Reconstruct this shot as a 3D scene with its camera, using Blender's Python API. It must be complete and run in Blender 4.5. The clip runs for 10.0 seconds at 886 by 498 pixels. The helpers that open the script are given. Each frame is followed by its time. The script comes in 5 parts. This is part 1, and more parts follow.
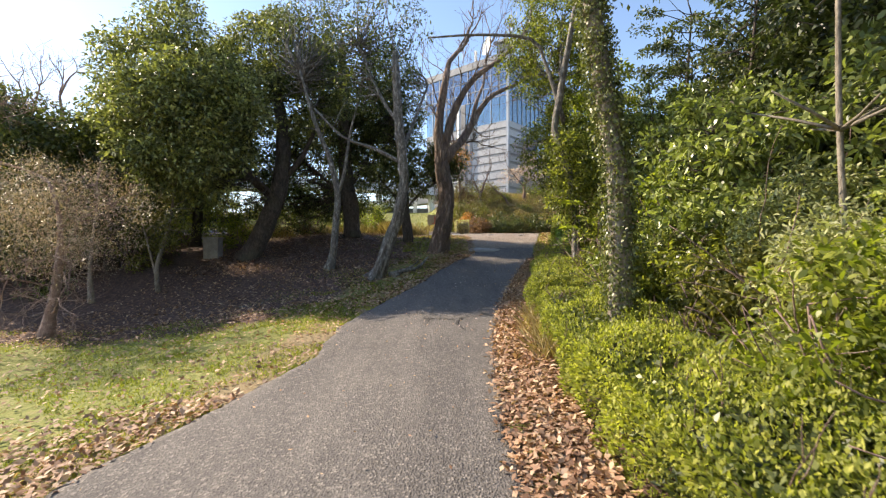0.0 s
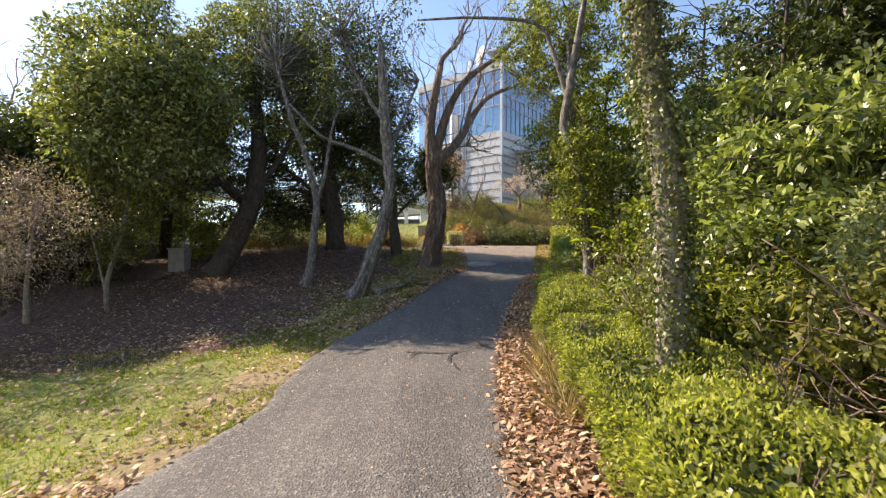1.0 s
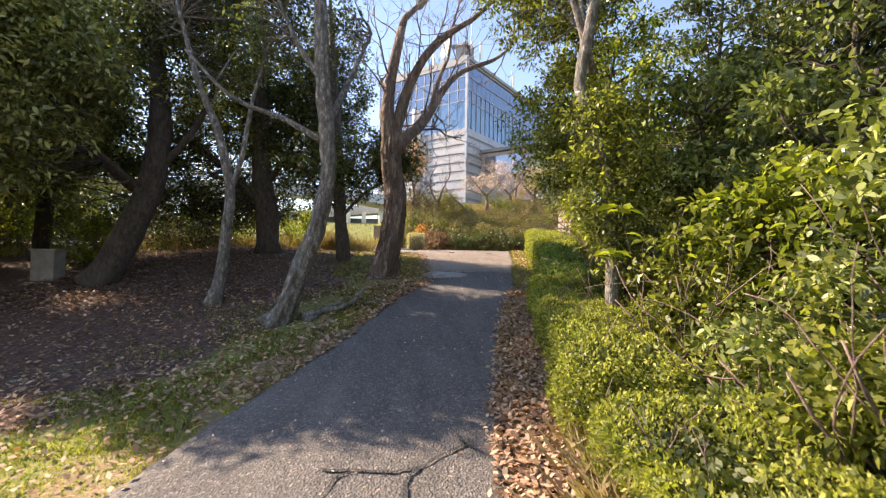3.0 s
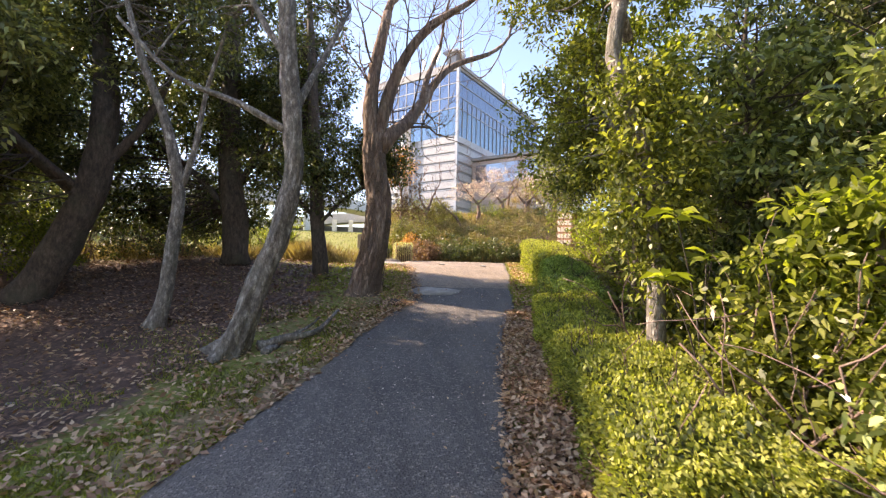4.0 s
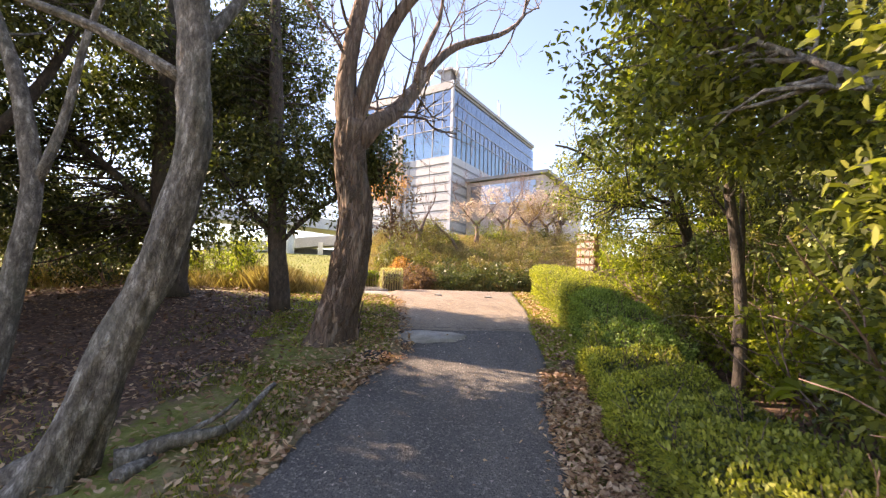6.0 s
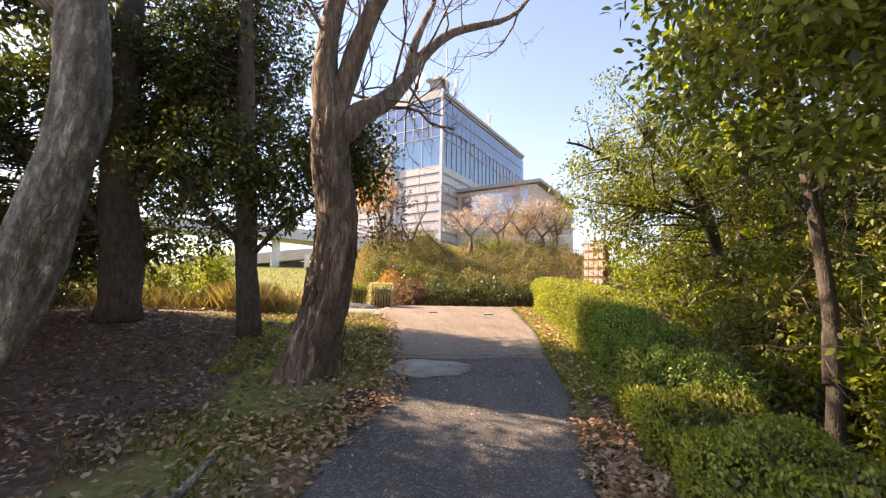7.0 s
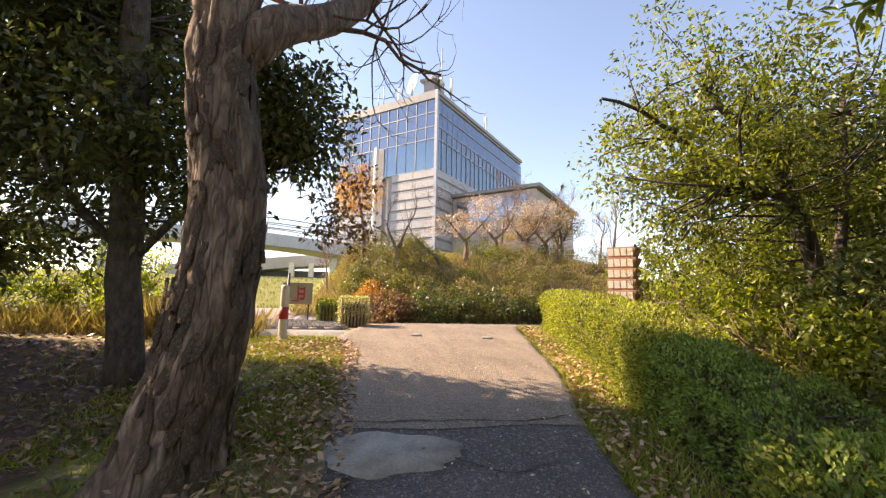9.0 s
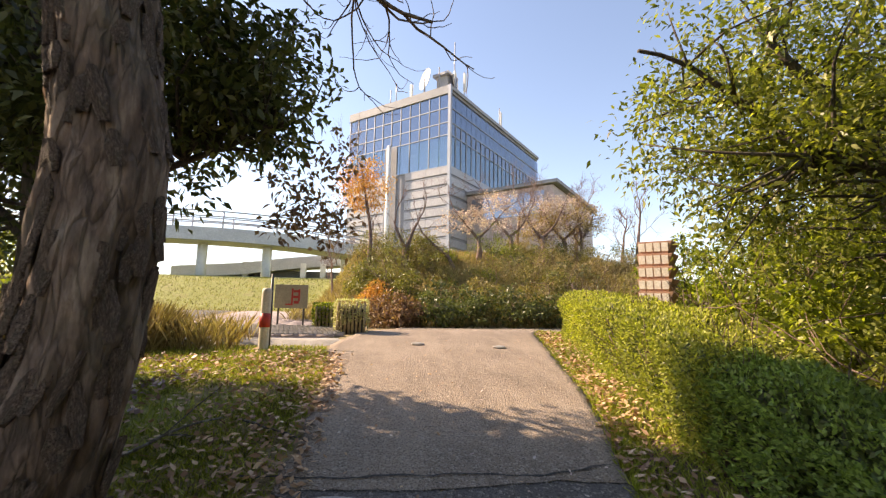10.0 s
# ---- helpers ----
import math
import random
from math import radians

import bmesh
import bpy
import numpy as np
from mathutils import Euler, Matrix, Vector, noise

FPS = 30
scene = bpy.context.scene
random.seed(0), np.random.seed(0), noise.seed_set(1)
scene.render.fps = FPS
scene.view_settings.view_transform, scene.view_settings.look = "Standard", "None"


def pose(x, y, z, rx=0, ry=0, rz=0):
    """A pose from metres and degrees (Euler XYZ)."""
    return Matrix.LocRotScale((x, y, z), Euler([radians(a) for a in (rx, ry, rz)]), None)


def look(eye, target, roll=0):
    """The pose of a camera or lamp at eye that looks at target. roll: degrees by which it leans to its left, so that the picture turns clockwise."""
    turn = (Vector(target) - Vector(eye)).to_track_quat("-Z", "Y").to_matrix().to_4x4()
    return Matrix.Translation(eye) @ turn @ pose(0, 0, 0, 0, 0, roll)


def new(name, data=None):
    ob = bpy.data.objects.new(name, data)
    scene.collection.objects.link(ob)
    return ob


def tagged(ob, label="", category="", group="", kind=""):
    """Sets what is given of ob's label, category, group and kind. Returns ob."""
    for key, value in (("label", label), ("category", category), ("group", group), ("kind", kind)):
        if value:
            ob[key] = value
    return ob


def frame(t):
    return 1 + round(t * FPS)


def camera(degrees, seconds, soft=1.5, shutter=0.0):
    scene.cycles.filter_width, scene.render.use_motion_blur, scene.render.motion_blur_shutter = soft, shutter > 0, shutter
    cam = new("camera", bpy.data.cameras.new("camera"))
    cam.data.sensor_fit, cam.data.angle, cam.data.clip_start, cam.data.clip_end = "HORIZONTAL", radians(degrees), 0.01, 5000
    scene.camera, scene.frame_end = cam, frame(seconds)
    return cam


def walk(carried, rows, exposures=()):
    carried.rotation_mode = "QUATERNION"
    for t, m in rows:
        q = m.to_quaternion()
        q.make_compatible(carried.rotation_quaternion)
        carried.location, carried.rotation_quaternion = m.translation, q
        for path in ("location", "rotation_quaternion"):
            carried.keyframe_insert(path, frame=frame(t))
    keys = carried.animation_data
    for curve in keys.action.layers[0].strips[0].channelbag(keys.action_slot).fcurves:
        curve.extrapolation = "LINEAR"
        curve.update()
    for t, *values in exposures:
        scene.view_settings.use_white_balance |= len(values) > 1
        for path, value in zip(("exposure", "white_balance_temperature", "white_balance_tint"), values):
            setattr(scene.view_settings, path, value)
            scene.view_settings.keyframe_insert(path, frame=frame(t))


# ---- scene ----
cam = camera(89.4, 10.0, soft=1.25, shutter=0.2)
METRES, EYE, TILT, LEAN, TURN = 12.2, 1.6, 0.0, 0.0, 0.0
ROWS = [
    (0.0, 0.0, 0.0, 0.0, -0.0, 0.0, 0.0),
    (0.5, -0.0014, 0.0533, 0.0031, -0.38, 0.97, -0.11),
    (1.0, 0.0025, 0.1058, 0.0058, -1.02, 1.45, -0.34),
    (1.5, 0.0003, 0.16, 0.008, -2.09, 1.28, -0.58),
    (2.0, 0.0055, 0.2134, 0.0136, -3.38, 1.22, -0.82),
    (2.5, 0.0068, 0.2661, 0.0181, -4.83, 1.32, -0.96),
    (4.0, 0.0194, 0.4218, 0.0316, -7.53, 2.86, -1.47),
    (4.5, 0.0238, 0.4743, 0.0351, -7.46, 3.57, -1.58),
    (5.0, 0.0272, 0.5261, 0.0396, -7.6, 4.18, -1.66),
    (5.5, 0.033, 0.5768, 0.0433, -7.99, 5.01, -1.79),
    (7.0, 0.0384, 0.7174, 0.0589, -9.89, 7.47, -1.02),
    (7.5, 0.0491, 0.7628, 0.0628, -10.4, 7.7, -0.79),
    (8.0, 0.0567, 0.8125, 0.0659, -11.03, 7.92, -0.76),
    (8.5, 0.0724, 0.8577, 0.0712, -10.71, 8.32, -0.96),
    (9.0, 0.0852, 0.9016, 0.0776, -10.38, 8.61, -1.03),
    (9.5, 0.1036, 0.9404, 0.0816, -9.41, 8.79, -1.04),
    (10.0, 0.1157, 0.9819, 0.0864, -8.19, 8.54, -0.84),
]
walk(cam, [(t, pose(0, 0, EYE, TILT, LEAN, TURN) @ pose(METRES * x, METRES * y, METRES * z, 90 + pitch, roll, yaw)) for t, x, y, z, yaw, pitch, roll in ROWS],
     exposures=[(0.0, 1.0, 7050, 14), (2.5, 1.24, 7300, 19), (4.0, 1.66, 7650, 23), (5.0, 1.88, 7950, 25), (7.5, 1.5, 8500, 25), (8.5, 1.43, 8550, 24), (10.0, 1.2, 8400, 21)])

# ---------------------------------------------------------------- light
SUN_EL, SUN_AZ = radians(35.5), math.atan2(-0.90, 0.43)
SUN_DIR = Vector((math.sin(SUN_AZ) * math.cos(SUN_EL), math.cos(SUN_AZ) * math.cos(SUN_EL), math.sin(SUN_EL)))
world = bpy.data.worlds.new("sky")
world.use_nodes = True
scene.world = world
sky = world.node_tree.nodes.new("ShaderNodeTexSky")
sky.sky_type, sky.sun_disc = "NISHITA", False
sky.sun_elevation, sky.sun_rotation = SUN_EL, SUN_AZ
sky.air_density, sky.dust_density, sky.ozone_density = 1.0, 0.3, 2.6
world.node_tree.links.new(sky.outputs[0], world.node_tree.nodes["Background"].inputs[0])
world.node_tree.nodes["Background"].inputs[1].default_value = 0.15
sun = new("sun", bpy.data.lights.new("sun", "SUN"))
sun.data.energy, sun.data.angle, sun.data.color = 4.9, radians(0.5), (1.0, 0.9, 0.74)
sun.matrix_world = look(SUN_DIR * 60, (0, 0, 0))

# ---------------------------------------------------------------- materials
def shader(name):
    m = bpy.data.materials.new(name)
    m.use_nodes = True
    t = m.node_tree
    return m, t, t.nodes["Principled BSDF"], t.nodes["Material Output"]


def node(t, kind, **values):
    n = t.nodes.new(kind)
    for k, v in values.items():
        n.inputs[k.replace("_", " ")].default_value = v
    return n


def ramp(t, source, *stops):
    n = t.nodes.new("ShaderNodeValToRGB")
    while len(n.color_ramp.elements) < len(stops):
        n.color_ramp.elements.new(0.5)
    for e, (p, c) in zip(n.color_ramp.elements, stops):
        e.position, e.color = p, (*c, 1)
    t.links.new(source, n.inputs[0])
    return n.outputs[0]


def mix(t, fac, a, b, how="MIX"):
    n = t.nodes.new("ShaderNodeMix")
    n.data_type, n.blend_type = "RGBA", how
    for i, v in ((0, fac), (6, a), (7, b)):
        if isinstance(v, (int, float)):
            n.inputs[i].default_value = v
        elif isinstance(v, tuple):
            n.inputs[i].default_value = (*v, 1)
        else:
            t.links.new(v, n.inputs[i])
    return n.outputs[2]


def place(t, scale=(1, 1, 1)):
    """Object coordinates, scaled."""
    c, m = t.nodes.new("ShaderNodeTexCoord"), t.nodes.new("ShaderNodeMapping")
    m.inputs[3].default_value = scale
    t.links.new(c.outputs["Object"], m.inputs[0])
    return m.outputs[0]


def fuzz(t, where, scale, detail=5.0, rough=0.6):
    n = node(t, "ShaderNodeTexNoise", Scale=scale, Detail=detail, Roughness=rough)
    t.links.new(where, n.inputs["Vector"])
    return n.outputs["Fac"]


def bump(t, bsdf, height, strength, distance):
    n = node(t, "ShaderNodeBump", Strength=strength, Distance=distance)
    t.links.new(height, n.inputs["Height"])
    t.links.new(n.outputs[0], bsdf.inputs["Normal"])


def leaf_material(name, dark, mid, bright, glow=0.35, rough=0.42):
    """Foliage: each leaf its own tone, thin enough to let sunlight through."""
    m, t, b, out = shader(name)
    g = t.nodes.new("ShaderNodeNewGeometry")
    patch = fuzz(t, place(t), 0.9, 3)
    tone = ramp(t, g.outputs["Random Per Island"], (0.0, dark), (0.5, mid), (1.0, bright))
    shade = ramp(t, patch, (0.3, (0.7, 0.72, 0.75)), (0.7, (1.18, 1.14, 0.95)))
    col = mix(t, 1.0, tone, shade, "MULTIPLY")
    t.links.new(col, b.inputs["Base Color"])
    b.inputs["Roughness"].default_value = rough
    tr = t.nodes.new("ShaderNodeBsdfTranslucent")
    t.links.new(mix(t, 1.0, col, (1.35, 1.5, 0.65), "MULTIPLY"), tr.inputs[0])
    s = node(t, "ShaderNodeMixShader", Fac=0.85 * glow)
    t.links.new(b.outputs[0], s.inputs[1])
    t.links.new(tr.outputs[0], s.inputs[2])
    t.links.new(s.outputs[0], out.inputs[0])
    return m


def bark_material(name, deep, face, pale, stretch=0.35, scale=14, depth=0.02):
    m, t, b, out = shader(name)
    w = place(t, (1, 1, stretch))
    v = node(t, "ShaderNodeTexVoronoi", Scale=scale)
    v.feature = "DISTANCE_TO_EDGE"
    warp = node(t, "ShaderNodeTexNoise", Scale=scale * 0.45, Detail=4.0)
    t.links.new(w, warp.inputs["Vector"])
    t.links.new(mix(t, 0.16, w, warp.outputs["Color"], "ADD"), v.inputs["Vector"])
    n1, n2 = fuzz(t, w, scale * 0.7, 8, 0.7), fuzz(t, place(t), 2.2, 4)
    col = ramp(t, n1, (0.3, deep), (0.52, face), (0.72, pale))
    col = mix(t, ramp(t, v.outputs["Distance"], (0.0, (0.5,) * 3), (0.08, (0.0,) * 3)), col, deep)
    col = mix(t, ramp(t, n2, (0.5, (0, 0, 0)), (0.72, (0.5,) * 3)), col, (0.10, 0.11, 0.075))
    t.links.new(col, b.inputs["Base Color"])
    b.inputs["Roughness"].default_value = 0.92
    bump(t, b, mix(t, 0.5, ramp(t, v.outputs["Distance"], (0.0, (0, 0, 0)), (0.2, (1, 1, 1))), n1), 0.9, depth)
    return m


def grained(name, a, b_col, scale=6.0, rough=0.85, fine=60.0, depth=0.004, strength=0.5, metal=0.0):
    """A plain surface with tone changes at two scales and a fine relief."""
    m, t, b, out = shader(name)
    w = place(t)
    n1, n2 = fuzz(t, w, scale), fuzz(t, w, fine, 3)
    col = ramp(t, n1, (0.3, a), (0.7, b_col))
    col = mix(t, 0.5, col, ramp(t, n2, (0.3, (0.55,) * 3), (0.7, (1.25,) * 3)), "MULTIPLY")
    t.links.new(col, b.inputs["Base Color"])
    b.inputs["Roughness"].default_value, b.inputs["Metallic"].default_value = rough, metal
    bump(t, b, n2, strength, depth)
    return m


def asphalt(name, dark, mid, pale, stone):
    m, t, b, out = shader(name)
    w = place(t)
    v = node(t, "ShaderNodeTexVoronoi", Scale=58.0)
    t.links.new(w, v.inputs["Vector"])
    big, streak, fine = fuzz(t, w, 0.8, 5), fuzz(t, place(t, (3.0, 0.5, 1)), 1.4, 4), fuzz(t, w, 75, 2)
    col = ramp(t, mix(t, 0.5, big, streak), (0.32, dark), (0.5, mid), (0.68, pale))
    hue = t.nodes.new("ShaderNodeSeparateColor")
    t.links.new(v.outputs["Color"], hue.inputs[0])
    col = mix(t, ramp(t, hue.outputs[0], (0.72, (0, 0, 0)), (0.95, (0.6,) * 3)), col, stone)
    col = mix(t, ramp(t, fine, (0.34, (0.75,) * 3), (0.5, (0, 0, 0))), col, (0.022, 0.02, 0.019))
    t.links.new(col, b.inputs["Base Color"])
    b.inputs["Roughness"].default_value = 0.9
    bump(t, b, mix(t, 0.5, v.outputs["Distance"], fine), 1.0, 0.018)
    return m


def ground_material():
    """Lawn, dry thatch and dark soil with fallen leaves, by the plan's own soil, dry and lush values."""
    m, t, b, out = shader("ground")
    w = place(t)
    n1, n2, n3 = fuzz(t, w, 1.3, 6), fuzz(t, w, 9, 6, 0.7), fuzz(t, w, 70, 3)
    v = node(t, "ShaderNodeTexVoronoi", Scale=22.0)
    t.links.new(w, v.inputs["Vector"])
    grass = ramp(t, n2, (0.3, (0.12, 0.14, 0.025)), (0.5, (0.22, 0.235, 0.05)), (0.7, (0.34, 0.32, 0.1)))
    thatch = ramp(t, n2, (0.3, (0.19, 0.14, 0.07)), (0.7, (0.38, 0.29, 0.15)))
    hue = t.nodes.new("ShaderNodeSeparateColor")
    t.links.new(v.outputs["Color"], hue.inputs[0])
    soil = ramp(t, n2, (0.3, (0.065, 0.038, 0.029)), (0.7, (0.17, 0.1, 0.074)))
    soil = mix(t, ramp(t, hue.outputs[1], (0.75, (0, 0, 0)), (0.9, (0.7,) * 3)), soil, (0.28, 0.16, 0.105))
    def layer(name, below, above):
        a = t.nodes.new("ShaderNodeAttribute")
        a.attribute_name = name
        add = t.nodes.new("ShaderNodeMath")
        add.operation = "ADD"
        t.links.new(a.outputs["Fac"], add.inputs[0])
        t.links.new(mix(t, 0.5, n1, n2), add.inputs[1])
        return mix(t, ramp(t, add.outputs[0], (0.85, (0, 0, 0)), (1.15, (1, 1, 1))), below, above)
    col = layer("dry", grass, thatch)
    col = layer("soil", col, soil)
    col = mix(t, 0.5, col, ramp(t, n3, (0.3, (0.5,) * 3), (0.7, (1.3,) * 3)), "MULTIPLY")
    t.links.new(col, b.inputs["Base Color"])
    b.inputs["Roughness"].default_value = 0.95
    bump(t, b, mix(t, 0.5, n2, n3), 1.0, 0.03)
    return m


def pane_material(name, tint, see):
    """Window glass: a reflecting sheet that lets part of the light through."""
    m, t, b, out = shader(name)
    gl = t.nodes.new("ShaderNodeBsdfGlossy")
    gl.inputs["Roughness"].default_value = 0.04
    gl.inputs[0].default_value = (0.62, 0.68, 0.76, 1)
    tr = t.nodes.new("ShaderNodeBsdfTransparent")
    tr.inputs[0].default_value = (*tint, 1)
    s = node(t, "ShaderNodeMixShader", Fac=1 - see)
    t.links.new(tr.outputs[0], s.inputs[1])
    t.links.new(gl.outputs[0], s.inputs[2])
    t.links.new(s.outputs[0], out.inputs[0])
    return m


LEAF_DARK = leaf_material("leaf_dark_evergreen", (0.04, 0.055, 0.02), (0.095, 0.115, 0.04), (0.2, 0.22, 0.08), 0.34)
# near-black leaves: the shade of the foliage's depth is in the colour
LEAF_SHADE_TONE = leaf_material("leaf_shade_tone", (0.02, 0.03, 0.012), (0.04, 0.055, 0.02), (0.08, 0.1, 0.035), 0.2)
LEAF_CAMPHOR = leaf_material("leaf_camphor", (0.06, 0.07, 0.026), (0.19, 0.205, 0.075), (0.48, 0.49, 0.2), 0.34)
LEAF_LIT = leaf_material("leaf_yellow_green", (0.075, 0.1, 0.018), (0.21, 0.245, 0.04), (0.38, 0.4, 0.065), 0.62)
LEAF_BROAD = leaf_material("leaf_broad_glossy", (0.045, 0.065, 0.022), (0.165, 0.2, 0.065), (0.47, 0.52, 0.2), 0.36, 0.32)
LEAF_OLIVE = leaf_material("leaf_olive", (0.075, 0.08, 0.022), (0.18, 0.175, 0.045), (0.32, 0.29, 0.08), 0.38)
LEAF_OLIVE_BRIGHT = leaf_material("leaf_olive_bright", (0.055, 0.07, 0.02), (0.175, 0.195, 0.045), (0.4, 0.4, 0.1), 0.55, 0.4)
LEAF_FEATHER = leaf_material("leaf_feathery_pale", (0.16, 0.165, 0.075), (0.38, 0.385, 0.18), (0.6, 0.6, 0.33), 0.42, 0.6)
LEAF_HEDGE = leaf_material("leaf_hedge", (0.12, 0.14, 0.032), (0.31, 0.33, 0.07), (0.53, 0.52, 0.13), 0.5, 0.6)
LEAF_HEDGE_GREEN = leaf_material("leaf_hedge_green", (0.09, 0.14, 0.04), (0.22, 0.31, 0.09), (0.4, 0.5, 0.17), 0.5, 0.55)
LEAF_SCRUB = leaf_material("leaf_scrub", (0.12, 0.095, 0.035), (0.25, 0.205, 0.075), (0.4, 0.33, 0.14), 0.35, 0.7)
LEAF_PALE = leaf_material("leaf_variegated", (0.3, 0.27, 0.14), (0.5, 0.47, 0.28), (0.72, 0.7, 0.5), 0.4, 0.5)
LEAF_IVY = leaf_material("leaf_ivy", (0.05, 0.065, 0.02), (0.14, 0.155, 0.05), (0.3, 0.31, 0.11), 0.28, 0.4)
LEAF_RED = leaf_material("leaf_reddish", (0.14, 0.07, 0.045), (0.27, 0.15, 0.1), (0.4, 0.26, 0.18), 0.3)
LEAF_PINKISH = leaf_material("leaf_withered_pink", (0.3, 0.2, 0.17), (0.5, 0.37, 0.33), (0.66, 0.53, 0.5), 0.3)
LEAF_ORANGE = leaf_material("leaf_orange", (0.4, 0.16, 0.045), (0.6, 0.27, 0.08), (0.7, 0.4, 0.16), 0.4)
LEAF_TAWNY = leaf_material("leaf_tawny", (0.26, 0.17, 0.06), (0.42, 0.29, 0.11), (0.56, 0.42, 0.2), 0.35, 0.6)
BLOSSOM = leaf_material("blossom", (0.42, 0.27, 0.32), (0.66, 0.48, 0.54), (0.82, 0.7, 0.75), 0.3)
FALLEN = leaf_material("fallen_leaf", (0.2, 0.1, 0.06), (0.46, 0.27, 0.175), (0.7, 0.5, 0.36), 0.15, 0.7)
# reddish litter, a darker copy of the fallen leaf with shade mixed in
LITTER_SHADE_TONE = leaf_material("shade_toned_litter", (0.1, 0.045, 0.03), (0.24, 0.12, 0.08), (0.5, 0.32, 0.24), 0.15, 0.45)
DRY_GRASS = leaf_material("dry_grass", (0.2, 0.14, 0.07), (0.34, 0.25, 0.12), (0.46, 0.37, 0.2), 0.3, 0.7)
GRASS = leaf_material("grass_blade", (0.16, 0.19, 0.024), (0.3, 0.34, 0.05), (0.5, 0.46, 0.13), 0.4, 0.6)
BARK_GREY = bark_material("bark_grey", (0.045, 0.037, 0.031), (0.2, 0.175, 0.15), (0.6, 0.56, 0.5), 0.4, 26, 0.01)
BARK_BROWN = bark_material("bark_flaky_brown", (0.045, 0.029, 0.021), (0.23, 0.155, 0.115), (0.5, 0.385, 0.3), 0.22, 13, 0.03)
BARK_DARK = bark_material("bark_dark", (0.025, 0.02, 0.017), (0.085, 0.065, 0.052), (0.16, 0.13, 0.1), 0.4, 22, 0.008)
BARK_TWIG = bark_material("bark_twig", (0.09, 0.055, 0.045), (0.23, 0.15, 0.125), (0.38, 0.28, 0.235), 0.5, 30, 0.003)
BARK_PALE = bark_material("bark_pale", (0.10, 0.08, 0.06), (0.25, 0.21, 0.16), (0.42, 0.37, 0.3), 0.4, 24, 0.006)
BARK_MAPLE = bark_material("bark_maple", (0.13, 0.08, 0.065), (0.33, 0.22, 0.18), (0.5, 0.38, 0.32), 0.5, 30, 0.003)
ASPHALT = asphalt("asphalt_dark", (0.092, 0.081, 0.074), (0.132, 0.117, 0.106), (0.19, 0.168, 0.148), (0.37, 0.325, 0.28))
ASPHALT_NEW = asphalt("asphalt_black", (0.02, 0.02, 0.021), (0.03, 0.03, 0.031), (0.045, 0.044, 0.043), (0.09, 0.085, 0.08))
# dark tone for the asphalt cracks and the branch shadows drawn with them
CRACK_SHADOW = asphalt("crack_and_branch_shadow", (0.04, 0.037, 0.035), (0.058, 0.053, 0.05), (0.08, 0.072, 0.066), (0.14, 0.125, 0.11))
ASPHALT_TAN = asphalt("asphalt_worn_tan", (0.19, 0.145, 0.11), (0.29, 0.225, 0.17), (0.38, 0.3, 0.23), (0.46, 0.39, 0.32))
CONCRETE = grained("concrete", (0.26, 0.24, 0.21), (0.44, 0.41, 0.36), 5, 0.9, 50)
GROUND = ground_material()
PANEL = grained("facade_panel", (0.33, 0.33, 0.355), (0.42, 0.42, 0.445), 0.4, 0.5, 8, 0.002, 0.2)
JOINT = grained("facade_joint", (0.2, 0.205, 0.23), (0.27, 0.275, 0.3), 0.6, 0.7, 9)
MULLION = grained("mullion_metal", (0.3, 0.32, 0.36), (0.38, 0.4, 0.44), 2, 0.45, 30, 0.001, 0.1, 0.3)
PARAPET = grained("parapet_cladding", (0.24, 0.25, 0.275), (0.31, 0.32, 0.345), 1.5, 0.6, 20, 0.001, 0.15)
PARAPET_PALE = grained("pale_concrete", (0.46, 0.47, 0.49), (0.56, 0.57, 0.58), 1.2, 0.8, 14, 0.002, 0.2)
GLASS_BLUE = pane_material("window_glass_blue", (0.42, 0.47, 0.55), 0.62)
GLASS_PALE = pane_material("window_glass_pale", (0.6, 0.74, 0.78), 0.7)
INTERIOR = grained("interior_blind", (0.42, 0.5, 0.57), (0.56, 0.63, 0.69), 0.5, 0.8, 6)
WHITE = grained("white_paint", (0.7, 0.7, 0.68), (0.8, 0.8, 0.78), 4, 0.5, 40, 0.001, 0.2)
CREAM = grained("cream_paint", (0.6, 0.54, 0.42), (0.72, 0.66, 0.54), 8, 0.55, 60, 0.001, 0.3)
RED = grained("red_band", (0.42, 0.03, 0.02), (0.55, 0.05, 0.035), 8, 0.5, 60, 0.001, 0.2)
BRICKRED = grained("terracotta", (0.36, 0.2, 0.14), (0.5, 0.3, 0.21), 7, 0.85, 50)
TILE_PALE = grained("pale_tile", (0.68, 0.61, 0.53), (0.8, 0.74, 0.66), 9, 0.7, 50)
PAVER = grained("paver", (0.3, 0.245, 0.23), (0.42, 0.35, 0.33), 5, 0.9, 60)
STEEL = grained("dark_steel", (0.06, 0.06, 0.06), (0.12, 0.12, 0.12), 8, 0.5, 50, 0.001, 0.2, 0.5)
OLIVE = grained("beige_board", (0.3, 0.26, 0.16), (0.4, 0.35, 0.23), 3, 0.7, 40)
STRAW = grained("straw_fence", (0.32, 0.25, 0.14), (0.5, 0.42, 0.27), 9, 0.9, 60)
WING = grained("wing_cladding", (0.36, 0.29, 0.28), (0.46, 0.38, 0.37), 0.6, 0.6, 6)
STONE = grained("stone", (0.3, 0.28, 0.25), (0.5, 0.47, 0.43), 8, 0.9, 60)

# ---------------------------------------------------------------- building tools
RNG = np.random.default_rng(7)


def unit(v):
    return v / np.maximum(np.linalg.norm(v, axis=-1, keepdims=True), 1e-9)


